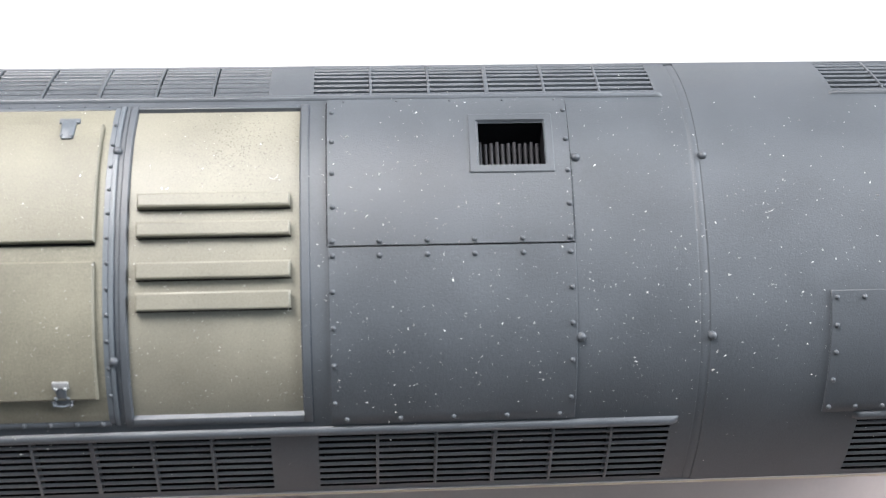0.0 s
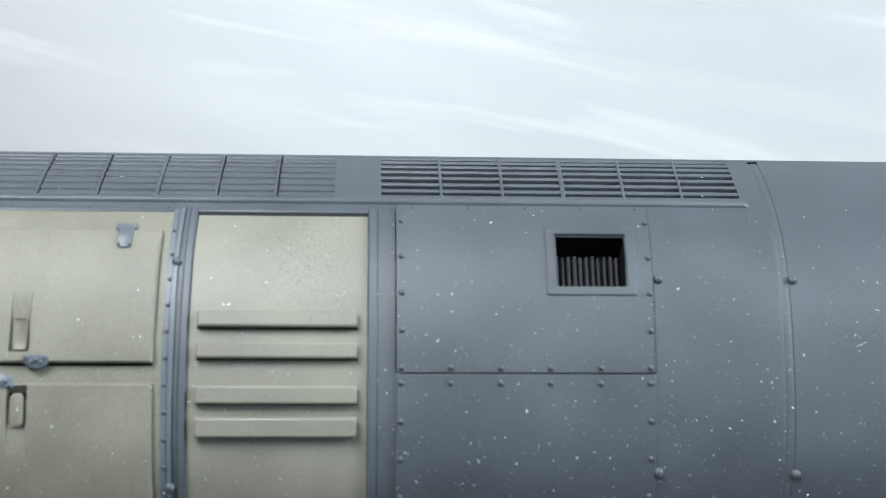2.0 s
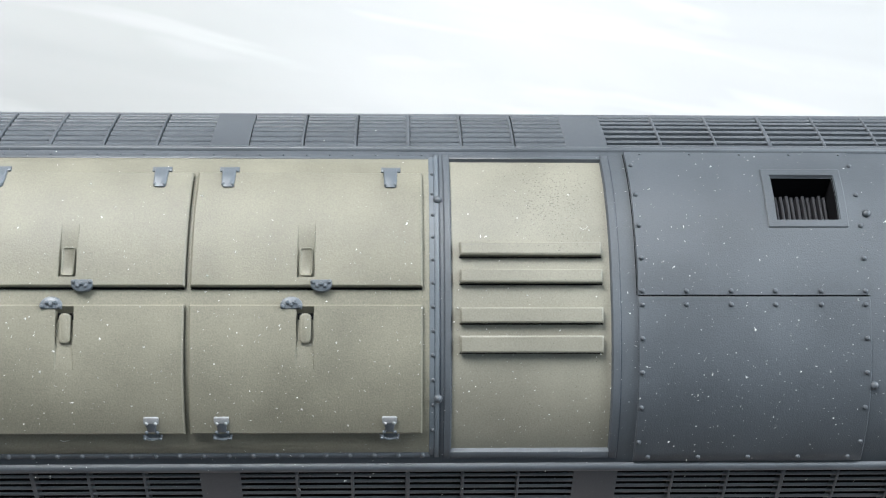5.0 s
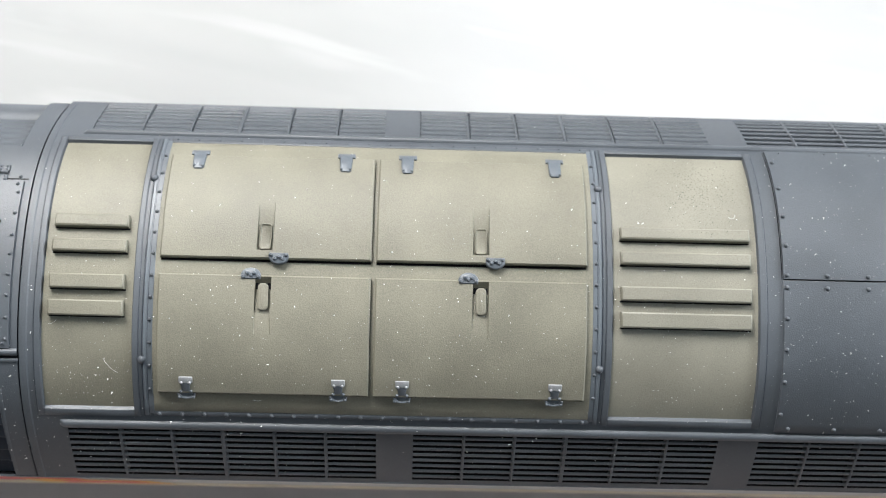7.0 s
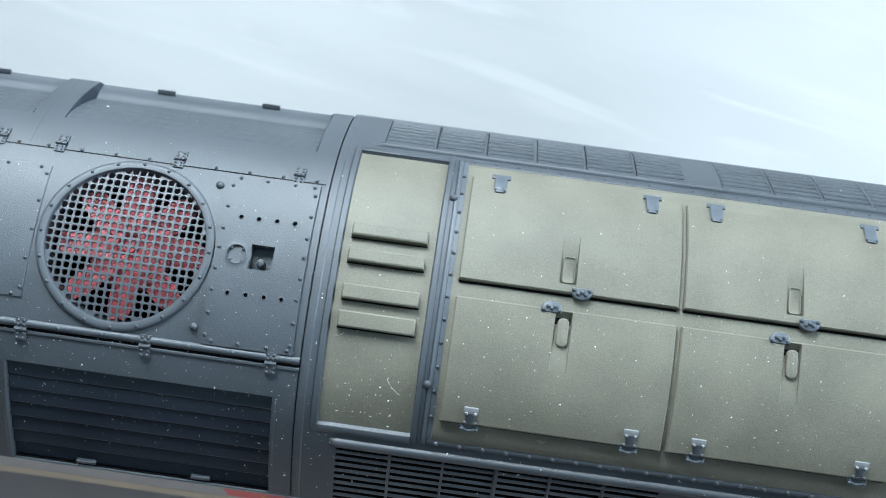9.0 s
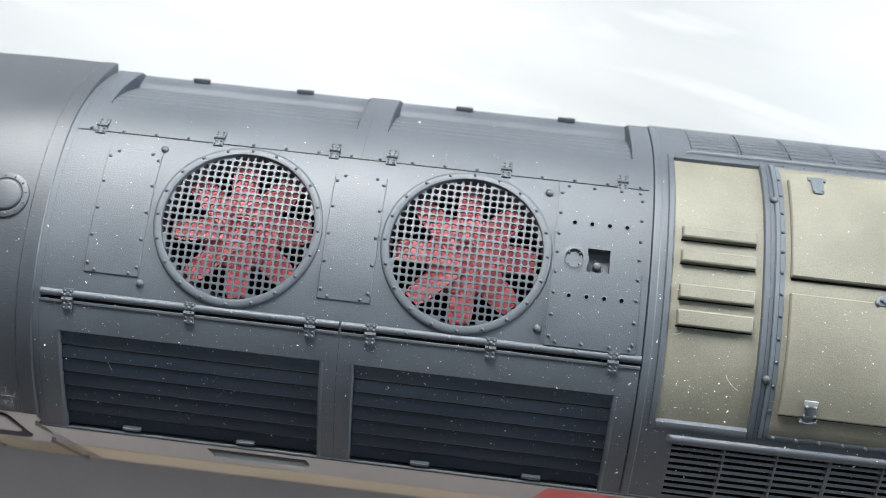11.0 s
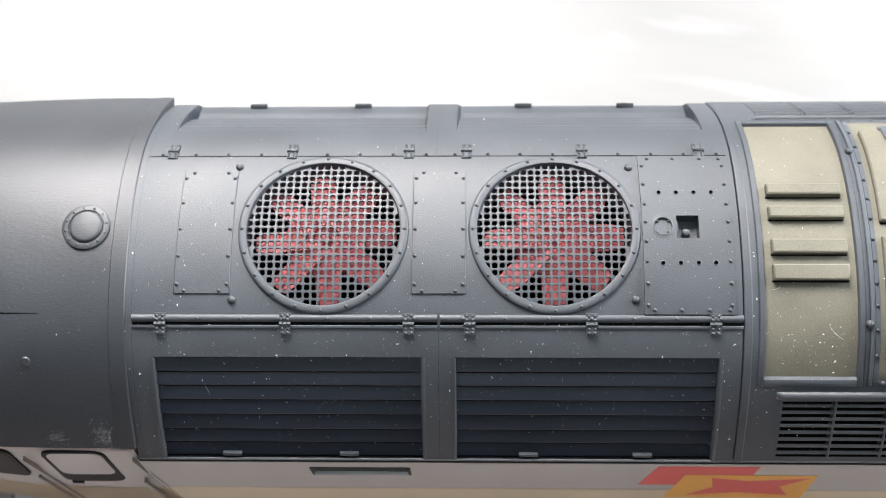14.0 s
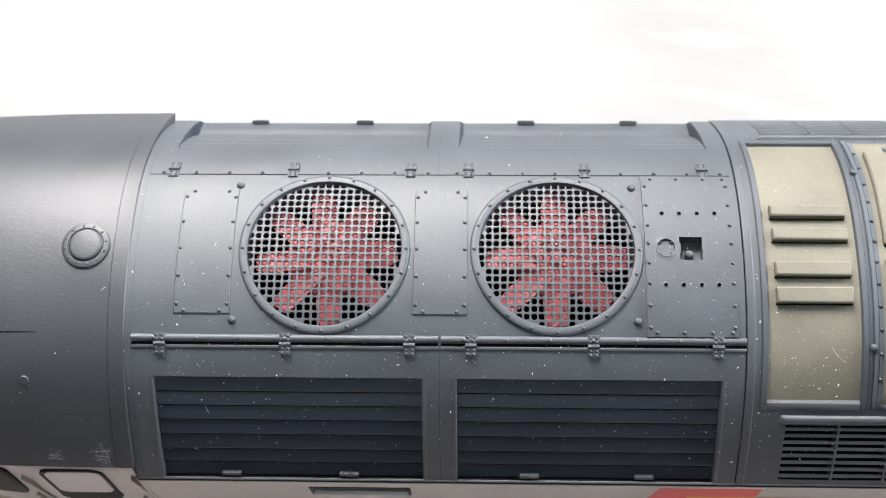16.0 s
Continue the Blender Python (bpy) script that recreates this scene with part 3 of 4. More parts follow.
# ---- olive ribbed panels ----
BARS = ((3.28, 4.36), (1.0, 2.1), (-2.25, -1.0), (-4.6, -3.25))
for x0, x1 in OLIVES:
    mat_here = OLIVE_WORN if x0 > 70 else OLIVE
    bm = bmesh.new()
    field(bm, [x0, x1], spans(-12.28, 12.4, 0.5), -0.26)
    panel = part("ribbed_panel", bm, mat_here, loco, "recessed olive panel with four raised ribs", 30)
    bm = bmesh.new()
    for x, e in ((x0, -1), (x1, 1)):
        collar(bm, [(x - e * 0.04, -0.27), (x, -0.2), (x + e * 0.03, 0.04)], spans(-12.4, 12.4, 0.7))
    for ya, ha, yb, hb in ((12.34, -0.28, 12.4, 0.06), (-12.26, -0.262, -12.4, 0.06)):
        bm.faces.new([bm.verts.new(rp(x, y, h)) for x, y, h in ((x0, ya, ha), (x1, ya, ha), (x1 + 0.03, yb, hb), (x0 - 0.03, yb, hb))])
    part("recess_edge", bm, GREY, panel, "", 0)
    for a, b in BARS:
        bm = bmesh.new()
        plate(bm, x0 + 0.68, x1 - 0.75, a, b, -0.3, 0.48, 0.13, 0.3)
        rib = part("rib", bm, mat_here, panel)
        # black strip that paints in the shade under the rib's lower edge
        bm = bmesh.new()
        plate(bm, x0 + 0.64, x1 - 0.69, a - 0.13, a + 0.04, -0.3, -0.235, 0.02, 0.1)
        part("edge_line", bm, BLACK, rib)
    side = 0.73 if x0 > 70 else 0.58
    for a, b, c, d in ((x0 - 0.58, x0 - 0.03, -12.92, 12.86), (x1 + 0.03, x1 + side - 0.03, -12.92, 12.86), (x0 - 0.03, x1 + 0.03, -12.92, -12.4), (x0 - 0.03, x1 + 0.03, 12.4, 12.86)):
        bm = bmesh.new()
        plate(bm, a, b, c, d, -0.1, 0.1 if c < 12 else 0.06, 0.07, 0.7)
        part("frame_strip", bm, GREY, panel, "grey raised frame")
    for x in (x0 - 0.61, x1 + side):
        bm = bmesh.new()
        w = 0.045 if x > 90 else 0.025
        plate(bm, x - w, x + w, -12.92, 12.86, -0.1, 0.012, 0.004, 0.7)
        part("panel_gap", bm, GREY_DARK, panel)

# ---- olive door block ----
bm = bmesh.new()
plate(bm, 37.75, 76.6, -12.42, 12.36, -0.1, 0.07, 0.05, 0.7)
block = part("door_surround", bm, OLIVE, loco, "olive painted roof surround of four doors")


def door(x0, x1, y0, y1, slot, s):
    """A door slab; the slot deepens towards the seam, and s says to which side the seam lies."""
    bm = bmesh.new()
    a, b = slot - 0.72, slot + 0.72
    deep, shallow = (1.38, 5.65) if s > 0 else (-1.45, -5.8)
    top = 0.6

    def h(x, y):
        if a < x < b and min(deep, shallow) < y < max(deep, shallow):
            return top - 0.5 * (shallow - y) / (shallow - deep)
        return top

    e = 0.13
    xs = [x0 + e, a - 0.25, a - 0.001, a + 0.05, b - 0.05, b + 0.001, b + 0.25, x1 - e]
    ys = lines([y0 + e, y1 - e, deep, shallow], 0.7)
    ys = sorted(set(ys + [deep + (0.05 if s > 0 else -0.05)]))
    field(bm, xs, ys, h)
    rim_o = [(x0, y) for y in ys] + [(x1, y) for y in reversed(ys)]
    rim_i = [(x0 + e, y) for y in ys] + [(x1 - e, y) for y in reversed(ys)]
    rim_o = [(x, y0 if y == ys[0] else (y1 if y == ys[-1] else y)) for x, y in rim_o]
    n = len(rim_o)
    top_v = [bm.verts.new(rp(x, y, top)) for x, y in rim_i]
    mid_v = [bm.verts.new(rp(x, y, top - e)) for x, y in rim_o]
    low_v = [bm.verts.new(rp(x, y, 0.0)) for x, y in rim_o]
    for k in range(n):
        m = (k + 1) % n
        bm.faces.new((top_v[k], top_v[m], mid_v[m], mid_v[k]))
        bm.faces.new((mid_v[k], mid_v[m], low_v[m], low_v[k]))
    bmesh.ops.remove_doubles(bm, verts=bm.verts, dist=1e-6)
    return part("roof_door", bm, OLIVE, loco, "raised olive roof door with sunken handle", 12)


def clip_mesh(deep):
    """A small bowl-shaped latch, flat along one edge, with five rivets."""
    bm = bmesh.new()
    outline = [(-0.84, 0.46), (0.84, 0.46), (0.9, 0.2)] + [(0.9 * math.cos(radians(a)), 0.15 + 0.72 * math.sin(radians(a))) for a in range(-10, -175, -20)] + [(-0.9, 0.2)]
    rings = []
    for k, z in ((1.0, 0.0), (1.0, deep - 0.14), (0.95, deep - 0.05), (0.84, deep)):
        rings.append([bm.verts.new(Vector((x * k, y * k, z)) * MM) for x, y in outline])
    n = len(outline)
    for p, q in zip(rings, rings[1:]):
        for i in range(n):
            bm.faces.new((p[i], p[(i + 1) % n], q[(i + 1) % n], q[i]))
    bm.faces.new(rings[-1])
    for x, y in ((-0.68, 0.25), (0.0, 0.1), (0.68, 0.25), (-0.32, -0.08), (0.32, -0.08)):
        turned(bm, [(0.18, deep - 0.05), (0.18, deep + 0.1), (0.1, deep + 0.19), (0, deep + 0.2)], 8, Matrix.Translation(Vector((x, y, 0)) * MM))
    return finish("latch_clip", bm, GREY_BLUE, 40)


def top_hinge_mesh():
    """A cross bar with a tapered strap that ends in two dark barrels."""
    bm = bmesh.new()
    box(bm, -0.8, 0.85, 0.38, 0.9, 0, 0.2, 0.09)
    strap = [(-0.58, 0.7), (0.58, 0.7), (0.56, -0.3), (0.5, -1.2), (0.34, -1.36), (-0.34, -1.36), (-0.5, -1.2), (-0.56, -0.3)]
    rings = [[bm.verts.new(Vector((x * k, (y + 0.3) * k - 0.3, z)) * MM) for x, y in strap] for k, z in ((1.0, 0.0), (1.0, 0.17), (0.86, 0.25))]
    for p, q in zip(rings, rings[1:]):
        for i in range(8):
            bm.faces.new((p[i], p[(i + 1) % 8], q[(i + 1) % 8], q[i]))
    bm.faces.new(rings[-1])
    for x, y in ((-0.38, -1.12), (0.38, -1.12)):
        turned(bm, [(0.14, 0.15), (0.14, 0.3), (0.07, 0.36), (0, 0.37)], 8, Matrix.Translation(Vector((x, y, 0)) * MM))
    return finish("strap_hinge", bm, GREY_BLUE, 40)


def rim(bm, x0, x1, y0, y1, r, w, h0, h1, inner, fill=True):
    """A rounded rectangular raised rim of width w that follows the roof."""
    def loop(g, h):
        pts = []
        e = max(r - g, 0.12)
        for cx, cy, a0 in ((x1 - g - e, y1 - g - e, 0), (x0 + g + e, y1 - g - e, 90), (x0 + g + e, y0 + g + e, 180), (x1 - g - e, y0 + g + e, 270)):
            for k in range(5):
                a = radians(a0 + 22.5 * k)
                pts.append((cx + e * math.cos(a), cy + e * math.sin(a)))
            if a0 in (90, 270):
                far = y0 + g + e if a0 == 90 else y1 - g - e
                pts += [(pts[-1][0], cy + (far - cy) * k / 6) for k in range(1, 6)]
        return [bm.verts.new(rp(x, y, h)) for x, y in pts]

    b = min(0.09, w * 0.35)
    loops = [loop(0, h0), loop(0.02, h1 - 0.05), loop(b, h1), loop(w - b, h1), loop(w, min(h1, inner + 0.02)), loop(w + 0.02, inner)]
    for p, q in zip(loops, loops[1:]):
        for k in range(30):
            bm.faces.new((p[k], p[(k + 1) % 30], q[(k + 1) % 30], q[k]))
    if fill:
        bm.faces.new(loops[-1])


def low_hinge_mesh():
    """A bright top plate, a waisted strap that bends down over the door's edge and a bow-shaped clasp."""
    bm = bmesh.new()
    box(bm, -0.6, 0.6, 0.5, 1.08, 0, 0.26, 0.09)
    strap = [(-0.5, 0.55, 0.18), (-0.36, 0.2, 0.16), (-0.36, -0.2, 0.06), (-0.5, -0.55, -0.14), (-0.5, -0.85, -0.2)]
    ring = [[bm.verts.new(Vector((sx * x, y, z + dz)) * MM) for sx, dz in ((1, -0.2), (1, 0.02), (0.8, 0.08), (-0.8, 0.08), (-1, 0.02), (-1, -0.2))] for x, y, z in strap]
    for p, q in zip(ring, ring[1:]):
        for k in range(5):
            bm.faces.new((p[k], p[k + 1], q[k + 1], q[k]))
    bow = []
    for k in range(9):
        a = radians(170 + 25 * k)
        c, d = math.cos(a), math.sin(a)
        bow.append([bm.verts.new(Vector((r * 0.82 * c, -0.62 + r * 0.5 * d, z)) * MM) for r, z in ((1.0, -0.35), (1.0, -0.02), (0.86, 0.06), (0.66, 0.02), (0.62, -0.3))])
    for p, q in zip(bow, bow[1:]):
        for k in range(4):
            bm.faces.new((p[k], p[k + 1], q[k + 1], q[k]))
    for x, y, z in ((-0.36, 0.55, 0.22), (0.36, 0.55, 0.22), (-0.44, -0.32, 0.06), (0.44, -0.32, 0.06), (-0.62, -0.92, -0.04), (0.62, -0.92, -0.04)):
        turned(bm, [(0.15, z - 0.1), (0.15, z + 0.06), (0.08, z + 0.14), (0, z + 0.15)], 8, Matrix.Translation(Vector((x, y, 0)) * MM))
    me = finish("strap_hinge", bm, GREY_BLUE, 40)
    # the top plate's highlight is painted in as a paler grey
    me.materials.append(PALE_GREY)
    for f in me.polygons:
        f.material_index = int(f.center.y > 0.49 * MM)
    return me


CLIP, CLIP_FLAT, TOP_HINGE, LOW_HINGE = clip_mesh(0.45), clip_mesh(0.2), top_hinge_mesh(), low_hinge_mesh()
for x0, x1, slot in ((38.3, 56.8, 47.42), (57.2, 75.85, 66.45)):
    for s in (1, -1):
        # black strip: seam below the upper door, painted shade below the lower
        bm = bmesh.new()
        ya, yb = (0.42, 0.63) if s > 0 else (-10.88, -10.69)
        plate(bm, x0 + 0.06, x1 - 0.06, ya, yb, -0.1, 0.085, 0.004)
        part("seam", bm, BLACK, block, "", 0)
        d = door(x0, x1, *((0.62, 10.45) if s > 0 else (-10.7, -0.82)), slot, s)
        bm = bmesh.new()
        y0, y1 = (1.45, 3.85) if s > 0 else (-3.85, -1.5)
        if s > 0:
            rim(bm, slot - 0.56, slot + 0.56, y0, y1, 0.3, 0.17, 0.0, 0.5, 0.38)
        else:
            rim(bm, slot - 0.46, slot + 0.5, y0, y1, 0.4, 0.3, 0.0, 0.66, 0.67)
            # black plate paints in the shade at the slot's deep end
            shade = bmesh.new()
            plate(shade, slot - 0.64, slot + 0.64, -2.0, -1.47, 0.0, 0.2, 0.01)
            part("slot_shade", shade, BLACK, d)
        part("handle", bm, OLIVE, d)
        if s > 0:
            part("latch_clip", CLIP, None, d, "grey bolted latch clip").matrix_basis = on_roof(slot + 1.25, 0.72, 0.24)
        else:
            part("latch_clip", CLIP_FLAT, None, d, "grey flat latch clip").matrix_basis = on_roof(slot - 1.1, -0.74, 0.48, 180)
        for x in (x0 + 2.55, x1 - 2.65):
            if s > 0:
                part("strap_hinge", TOP_HINGE, None, d, "grey strap hinge").matrix_basis = on_roof(x, 10.08, 0.52)
            else:
                part("strap_hinge", LOW_HINGE, None, d, "grey strap hinge").matrix_basis = on_roof(x, -10.25, 0.52)
for y in (-12.62, 12.72):
    bm = bmesh.new()
    plate(bm, 37.8, 76.5, y - 0.19 if y < 0 else y - 0.34, y + 0.19, -0.1, 0.09, 0.05, 0.7)
    edge_strip = part("edge_strip", bm, GREY, block, "grey edge strip with small rivets")
    rivets([(x, y) for x in spans(38.3, 75.9, 2.06)], edge_strip, RIVET if y < 0 else RIVET_TINY, 0.08)
# riveted grey strips on both sides of the doors
for x, bx, r in ((37.2, 36.95, 37.6), (77.05, 77.1, 76.7)):
    bm = bmesh.new()
    plate(bm, x - 0.2, x + 0.2, -12.8, 12.8, -0.1, 0.12, 0.08, 0.7)
    strip = part("riveted_strip", bm, GREY_BLUE, loco, "narrow grey strip with rivets")
    bm = bmesh.new()
    plate(bm, min(r, x) - 0.32 if r < x else r - 0.32, r + 0.3, -12.6, 12.6, -0.1, 0.09, 0.05, 0.7)
    part("strip_back", bm, GREY_BLUE, strip)
    rivets([(r, 10.67 - 1.935 * k) for k in range(12)], strip, RIVET_SMALL, 0.08)
    for xg in (x - 0.23, x + 0.23):
        bm = bmesh.new()
        plate(bm, xg - 0.025, xg + 0.025, -12.8, 12.8, -0.1, 0.1, 0.004, 0.7)
        part("panel_gap", bm, GREY_DARK, strip)
    put("boss", BOSS, on_roof(bx, 8.2, 0.05), strip)
    put("boss", BOSS, on_roof(bx, -8.2, 0.05), strip)

# ---- riveted plates with the air intake ----
bm = bmesh.new()
wx = [93.35, 112.35, WINDOW[0], WINDOW[1]]
field(bm, lines(wx, 6), lines([0.0, 13.0, WINDOW[2], WINDOW[3]], 0.7), 0.28, lambda x, y: WINDOW[0] < x < WINDOW[1] and WINDOW[2] < y < WINDOW[3])
well(bm, 93.35, 112.35, 0.0, 13.0, -0.1, 0.28, False)
upper = part("riveted_plate", bm, GREY, loco, "large riveted grey plate with square air intake", 30)
bm = bmesh.new()
plate(bm, 93.32, 112.4, -13.12, -0.1, -0.1, 0.2, 0.06, 0.7)
lower = part("riveted_plate", bm, GREY, loco, "large riveted grey plate")
cols = (93.65, 97.25, 100.92, 104.55, 108.3, 111.98)
rivets([(x, 0.32) for x in cols] + [(x, y) for x in (93.7, 112.08) for y in (11.5, 8.6, 5.8, 3.03)] , upper, RIVET, 0.28)
rivets([(94.7 + 4.2 * k, 12.75) for k in range(5)], upper, RIVET_TINY, 0.28)
for x in (112.4, 93.27):
    bm = bmesh.new()
    plate(bm, x - 0.04, x + 0.04, 0.02, 13.0, -0.1, 0.02, 0.004, 0.7)
    part("seam", bm, BLACK, upper)
bm = bmesh.new()
plate(bm, 93.4, 112.4, -0.1, 0.06, -0.1, 0.03, 0.004)
part("seam", bm, BLACK, upper)
rivets([(x, -0.78) for x in cols] + [(x, y) for x in (93.62, 112.0) for y in (-3.5, -6.18, -8.9, -11.58)] + [(94.5 + 4.17 * k, -12.75) for k in range(5)], lower, RIVET, 0.19)
bm = bmesh.new()
a, b, c, d = WINDOW
well(bm, a, b, c, d, -2.3, 0.28)
part("air_intake", bm, BLACK, upper, "dark square air intake")
bm = bmesh.new()
rim(bm, a - 0.8, b + 0.72, c - 0.7, d + 0.66, 0.1, 0.72, 0.0, 0.4, 0.1, False)
part("intake_frame", bm, GREY, upper, "raised grey frame", 20)
for k in range(11):
    x = a + 0.26 + 0.46 * k
    bm = bmesh.new()
    plate(bm, x - 0.12, x + 0.12, c + 0.02, d - 0.7, -2.3, -1.25 - 0.1 * (k * 5 % 3), 0.1, 0.8)
    part("fin", bm, RIB, upper, "thin upright grey fin")
for x, y in ((112.8, 7.05), (112.65, -7.25), (123.05, 7.05), (122.95, -7.4)):
    put("boss", BOSS, on_roof(x, y, 0.05), loco)

# hatch near the end
bm = bmesh.new()
plate(bm, 132.4, 150.0, -13.25, -4.2, 0.0, 0.22, 0.05, 0.7)
hatch = part("hatch", bm, GREY, loco, "riveted grey hatch plate")
rivets([(132.85, y) for y in (-6.85, -8.85, -10.87)] + [(132.85 + 2.2 * k, y) for k in range(8) for y in (-4.75, -12.85)], hatch, RIVET, 0.22)

# ---- ventilation grilles along both edges ----
def strip(bm, ends, outline, s):
    """A long bar of the given outline between two places along the body."""
    rows = [[bm.verts.new(rp(x, s * y, h)) for y, h in outline] for x in ends]
    n = len(outline)
    for i in range(n):
        bm.faces.new((rows[0][i], rows[1][i], rows[1][(i + 1) % n], rows[0][(i + 1) % n]))
    bm.faces.new(rows[0][::-1]), bm.faces.new(rows[1])


FAR_ROWS = (14.02, 14.62, 15.3, 16.0, 16.66, 17.26, 17.78, 18.2)
for s in (-1, 1):
    for x0, x1 in GRILLES:
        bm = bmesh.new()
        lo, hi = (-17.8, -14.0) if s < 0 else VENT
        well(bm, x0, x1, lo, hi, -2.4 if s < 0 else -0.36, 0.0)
        # well colour holds the light: black for near shade, grey for far glare
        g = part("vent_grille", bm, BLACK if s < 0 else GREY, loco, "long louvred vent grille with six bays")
        bays = [x0 + (x1 - x0) * k / 6 for k in range(7)]
        closed = s > 0 and x0 < 90
        for k in range(8):
            bm = bmesh.new()
            if s < 0:
                y = 14.2 + 0.465 * k
                strip(bm, (x0, x1), [(y - 0.02, -0.1), (y + 0.01, -0.02), (y + 0.09, 0.03), (y + 0.18, 0.0), (y + 0.2, -0.1)], s)
            elif closed:
                # rounded louvres that leave a notch beside each divider
                y, up = FAR_ROWS[k], (FAR_ROWS[k + 1] if k < 7 else VENT[1]) - 0.02
                outline = [(y - 0.05, -0.4), (y - 0.05, -0.08), (y, 0.02), (y + 0.1, 0.05), (y + 0.22, 0.01), (up - 0.1, -0.1), (up, -0.13), (up, -0.4)]
                for a, b in zip(bays, bays[1:]):
                    strip(bm, (a + (0.08 if a == x0 else 0.24), b), outline, s)
            else:
                y = FAR_ROWS[k]
                strip(bm, (x0, x1), [(y - 0.06, -0.3), (y - 0.06, -0.06), (y, 0.02), (y + 0.1, 0.03), (y + 0.2, -0.02), (y + 0.3, -0.3)], s)
            part("slat", bm, GREY, g, "", 30)
        for k in range(1, 6):
            x, w = bays[k], 0.17 if k == 3 else 0.11
            bm = bmesh.new()
            plate(bm, x - w, x + w, lo, hi, -0.9, 0.06 if s < 0 else 0.07, 0.05, 0.5)
            part("divider", bm, GREY, g)


def ledge(u, s):
    """Height of the ledge's section, round on the near flank and a sharp step on the far one."""
    if s < 0:
        return 0.4 * math.sqrt(max(0.0, 1 - (2 * u - 1) ** 2))
    return 0.3 * math.sqrt(max(0.0, 1 - (1 - min(1.0, u / 0.3)) ** 2)) - 0.22 * max(0.0, (u - 0.35) / 0.65)


for s in (-1, 1):
    for x0, x1 in ((29.3, 120.8), (135.0, 164.0)):
        bm = bmesh.new()
        lo, hi = sorted((s * 13.28, s * 13.85))
        field(bm, [x0, x0 + 0.5, x1 - 0.5, x1], spans(lo, hi, 0.05), lambda x, y: ledge((y - lo) / (hi - lo), s) + 0.02 if x0 < x < x1 else -0.02)
        part("drip_ledge", bm, GREY, loco, "rounded grey ledge above the vents", 80)

# ---- cab roof fittings ----
m = on_roof(-31.25, 0.15, 0.15)
bm = bmesh.new()
turned(bm, [(2.12, -0.2), (2.12, 0.08), (2.02, 0.14), (1.62, 0.14), (1.56, 0.06), (1.5, 0.06), (1.46, 0.22), (1.38, 0.3), (1.2, 0.33), (0, 0.35)], 40, m)
vent = part("roof_vent", bm, CAB_GREY, loco, "round bolted vent cap")
for k in range(12):
    q = math.tau * (k + 0.4) / 12
    put("bolt", dome("bolt", 0.1, 0.1, GREY, 8) if k == 0 else bpy.data.meshes["bolt"], m @ Matrix.Translation(Vector((1.83 * math.cos(q), 1.83 * math.sin(q), 0.14)) * MM), vent)
bm = bmesh.new()
turned(bm, [(0.42, -0.1), (0.42, 0.1), (0.36, 0.16), (0, 0.17)], 16, on_roof(-36.2, -11.2, 0.1))
part("stud", bm, CAB_GREY, loco)
# the near seam opens towards the nose
bm = bmesh.new()
rows = [[bm.verts.new(rp(x, -7.45 + e * (0.02 + 0.016 * (-35.0 - x)), cab_skin(x, -7.45) + 0.02)) for e in (-1, 1)] for x in spans(-50.0, -35.0, 1.0)]
for p, q in zip(rows, rows[1:]):
    bm.faces.new((p[0], p[1], q[1], q[0]))
part("seam", bm, BLACK, loco, "", 0)

# ---- body below the roof ----
z_edge = arch(18.15)
bm = bmesh.new()
box(bm, -27.7, 175, -18.2, 18.2, TOP - 32.5, z_edge - 1.25)
part("body_side", bm, SIDE_GREY, loco, "light grey body side below the roof", 0)
for s in (-1, 1):
    bm = bmesh.new()
    y0, y1 = sorted((s * 18.1, s * 18.26))
    box(bm, -27.7, 175, y0, y1, TOP - 32.5, TOP - 23.5)
    part("side_stripe", bm, SIDE_BEIGE, loco, "beige band along the lower body side", 0)
# cab, narrowing towards its nose
bm = bmesh.new()
secs = []
for x, w in ((-27.75, 18.3), (-29.0, 18.3), (-36.0, 18.22), (-41.0, 18.0), (-48.0, 17.2), (-60.0, 14.6), (-70.0, 12.5)):
    # the near side leans in above its waist
    secs.append([bm.verts.new(Vector((x, y, z)) * MM) for y, z in ((-w, TOP - 32.5), (-w, TOP - 17.0), (-w + 0.74, TOP - 9.05), (w - 0.45, arch(17.7) - 0.05), (w, TOP - 13.0), (w, TOP - 32.5))])
for p, q in zip(secs, secs[1:]):
    for k in range(5):
        bm.faces.new((p[k], p[k + 1], q[k + 1], q[k]))
bm.faces.new(secs[0]), bm.faces.new(secs[-1])
cab = part("cab_side", bm, SIDE_GREY, loco, "pale grey cab side with door and window", 30)
bm = bmesh.new()
secs = []
for x, w in ((-27.7, 18.36), (-36.0, 18.28), (-41.0, 18.06), (-48.0, 17.26), (-60.0, 14.66)):
    secs.append([bm.verts.new(Vector((x, -w, z)) * MM) for z in (TOP - 32.5, TOP - 23.5)])
for p, q in zip(secs, secs[1:]):
    bm.faces.new((p[0], p[1], q[1], q[0]))
bmesh.ops.solidify(bm, geom=bm.faces[:], thickness=0.1 * MM)
part("side_stripe", bm, SIDE_BEIGE, cab, "beige band", 0)


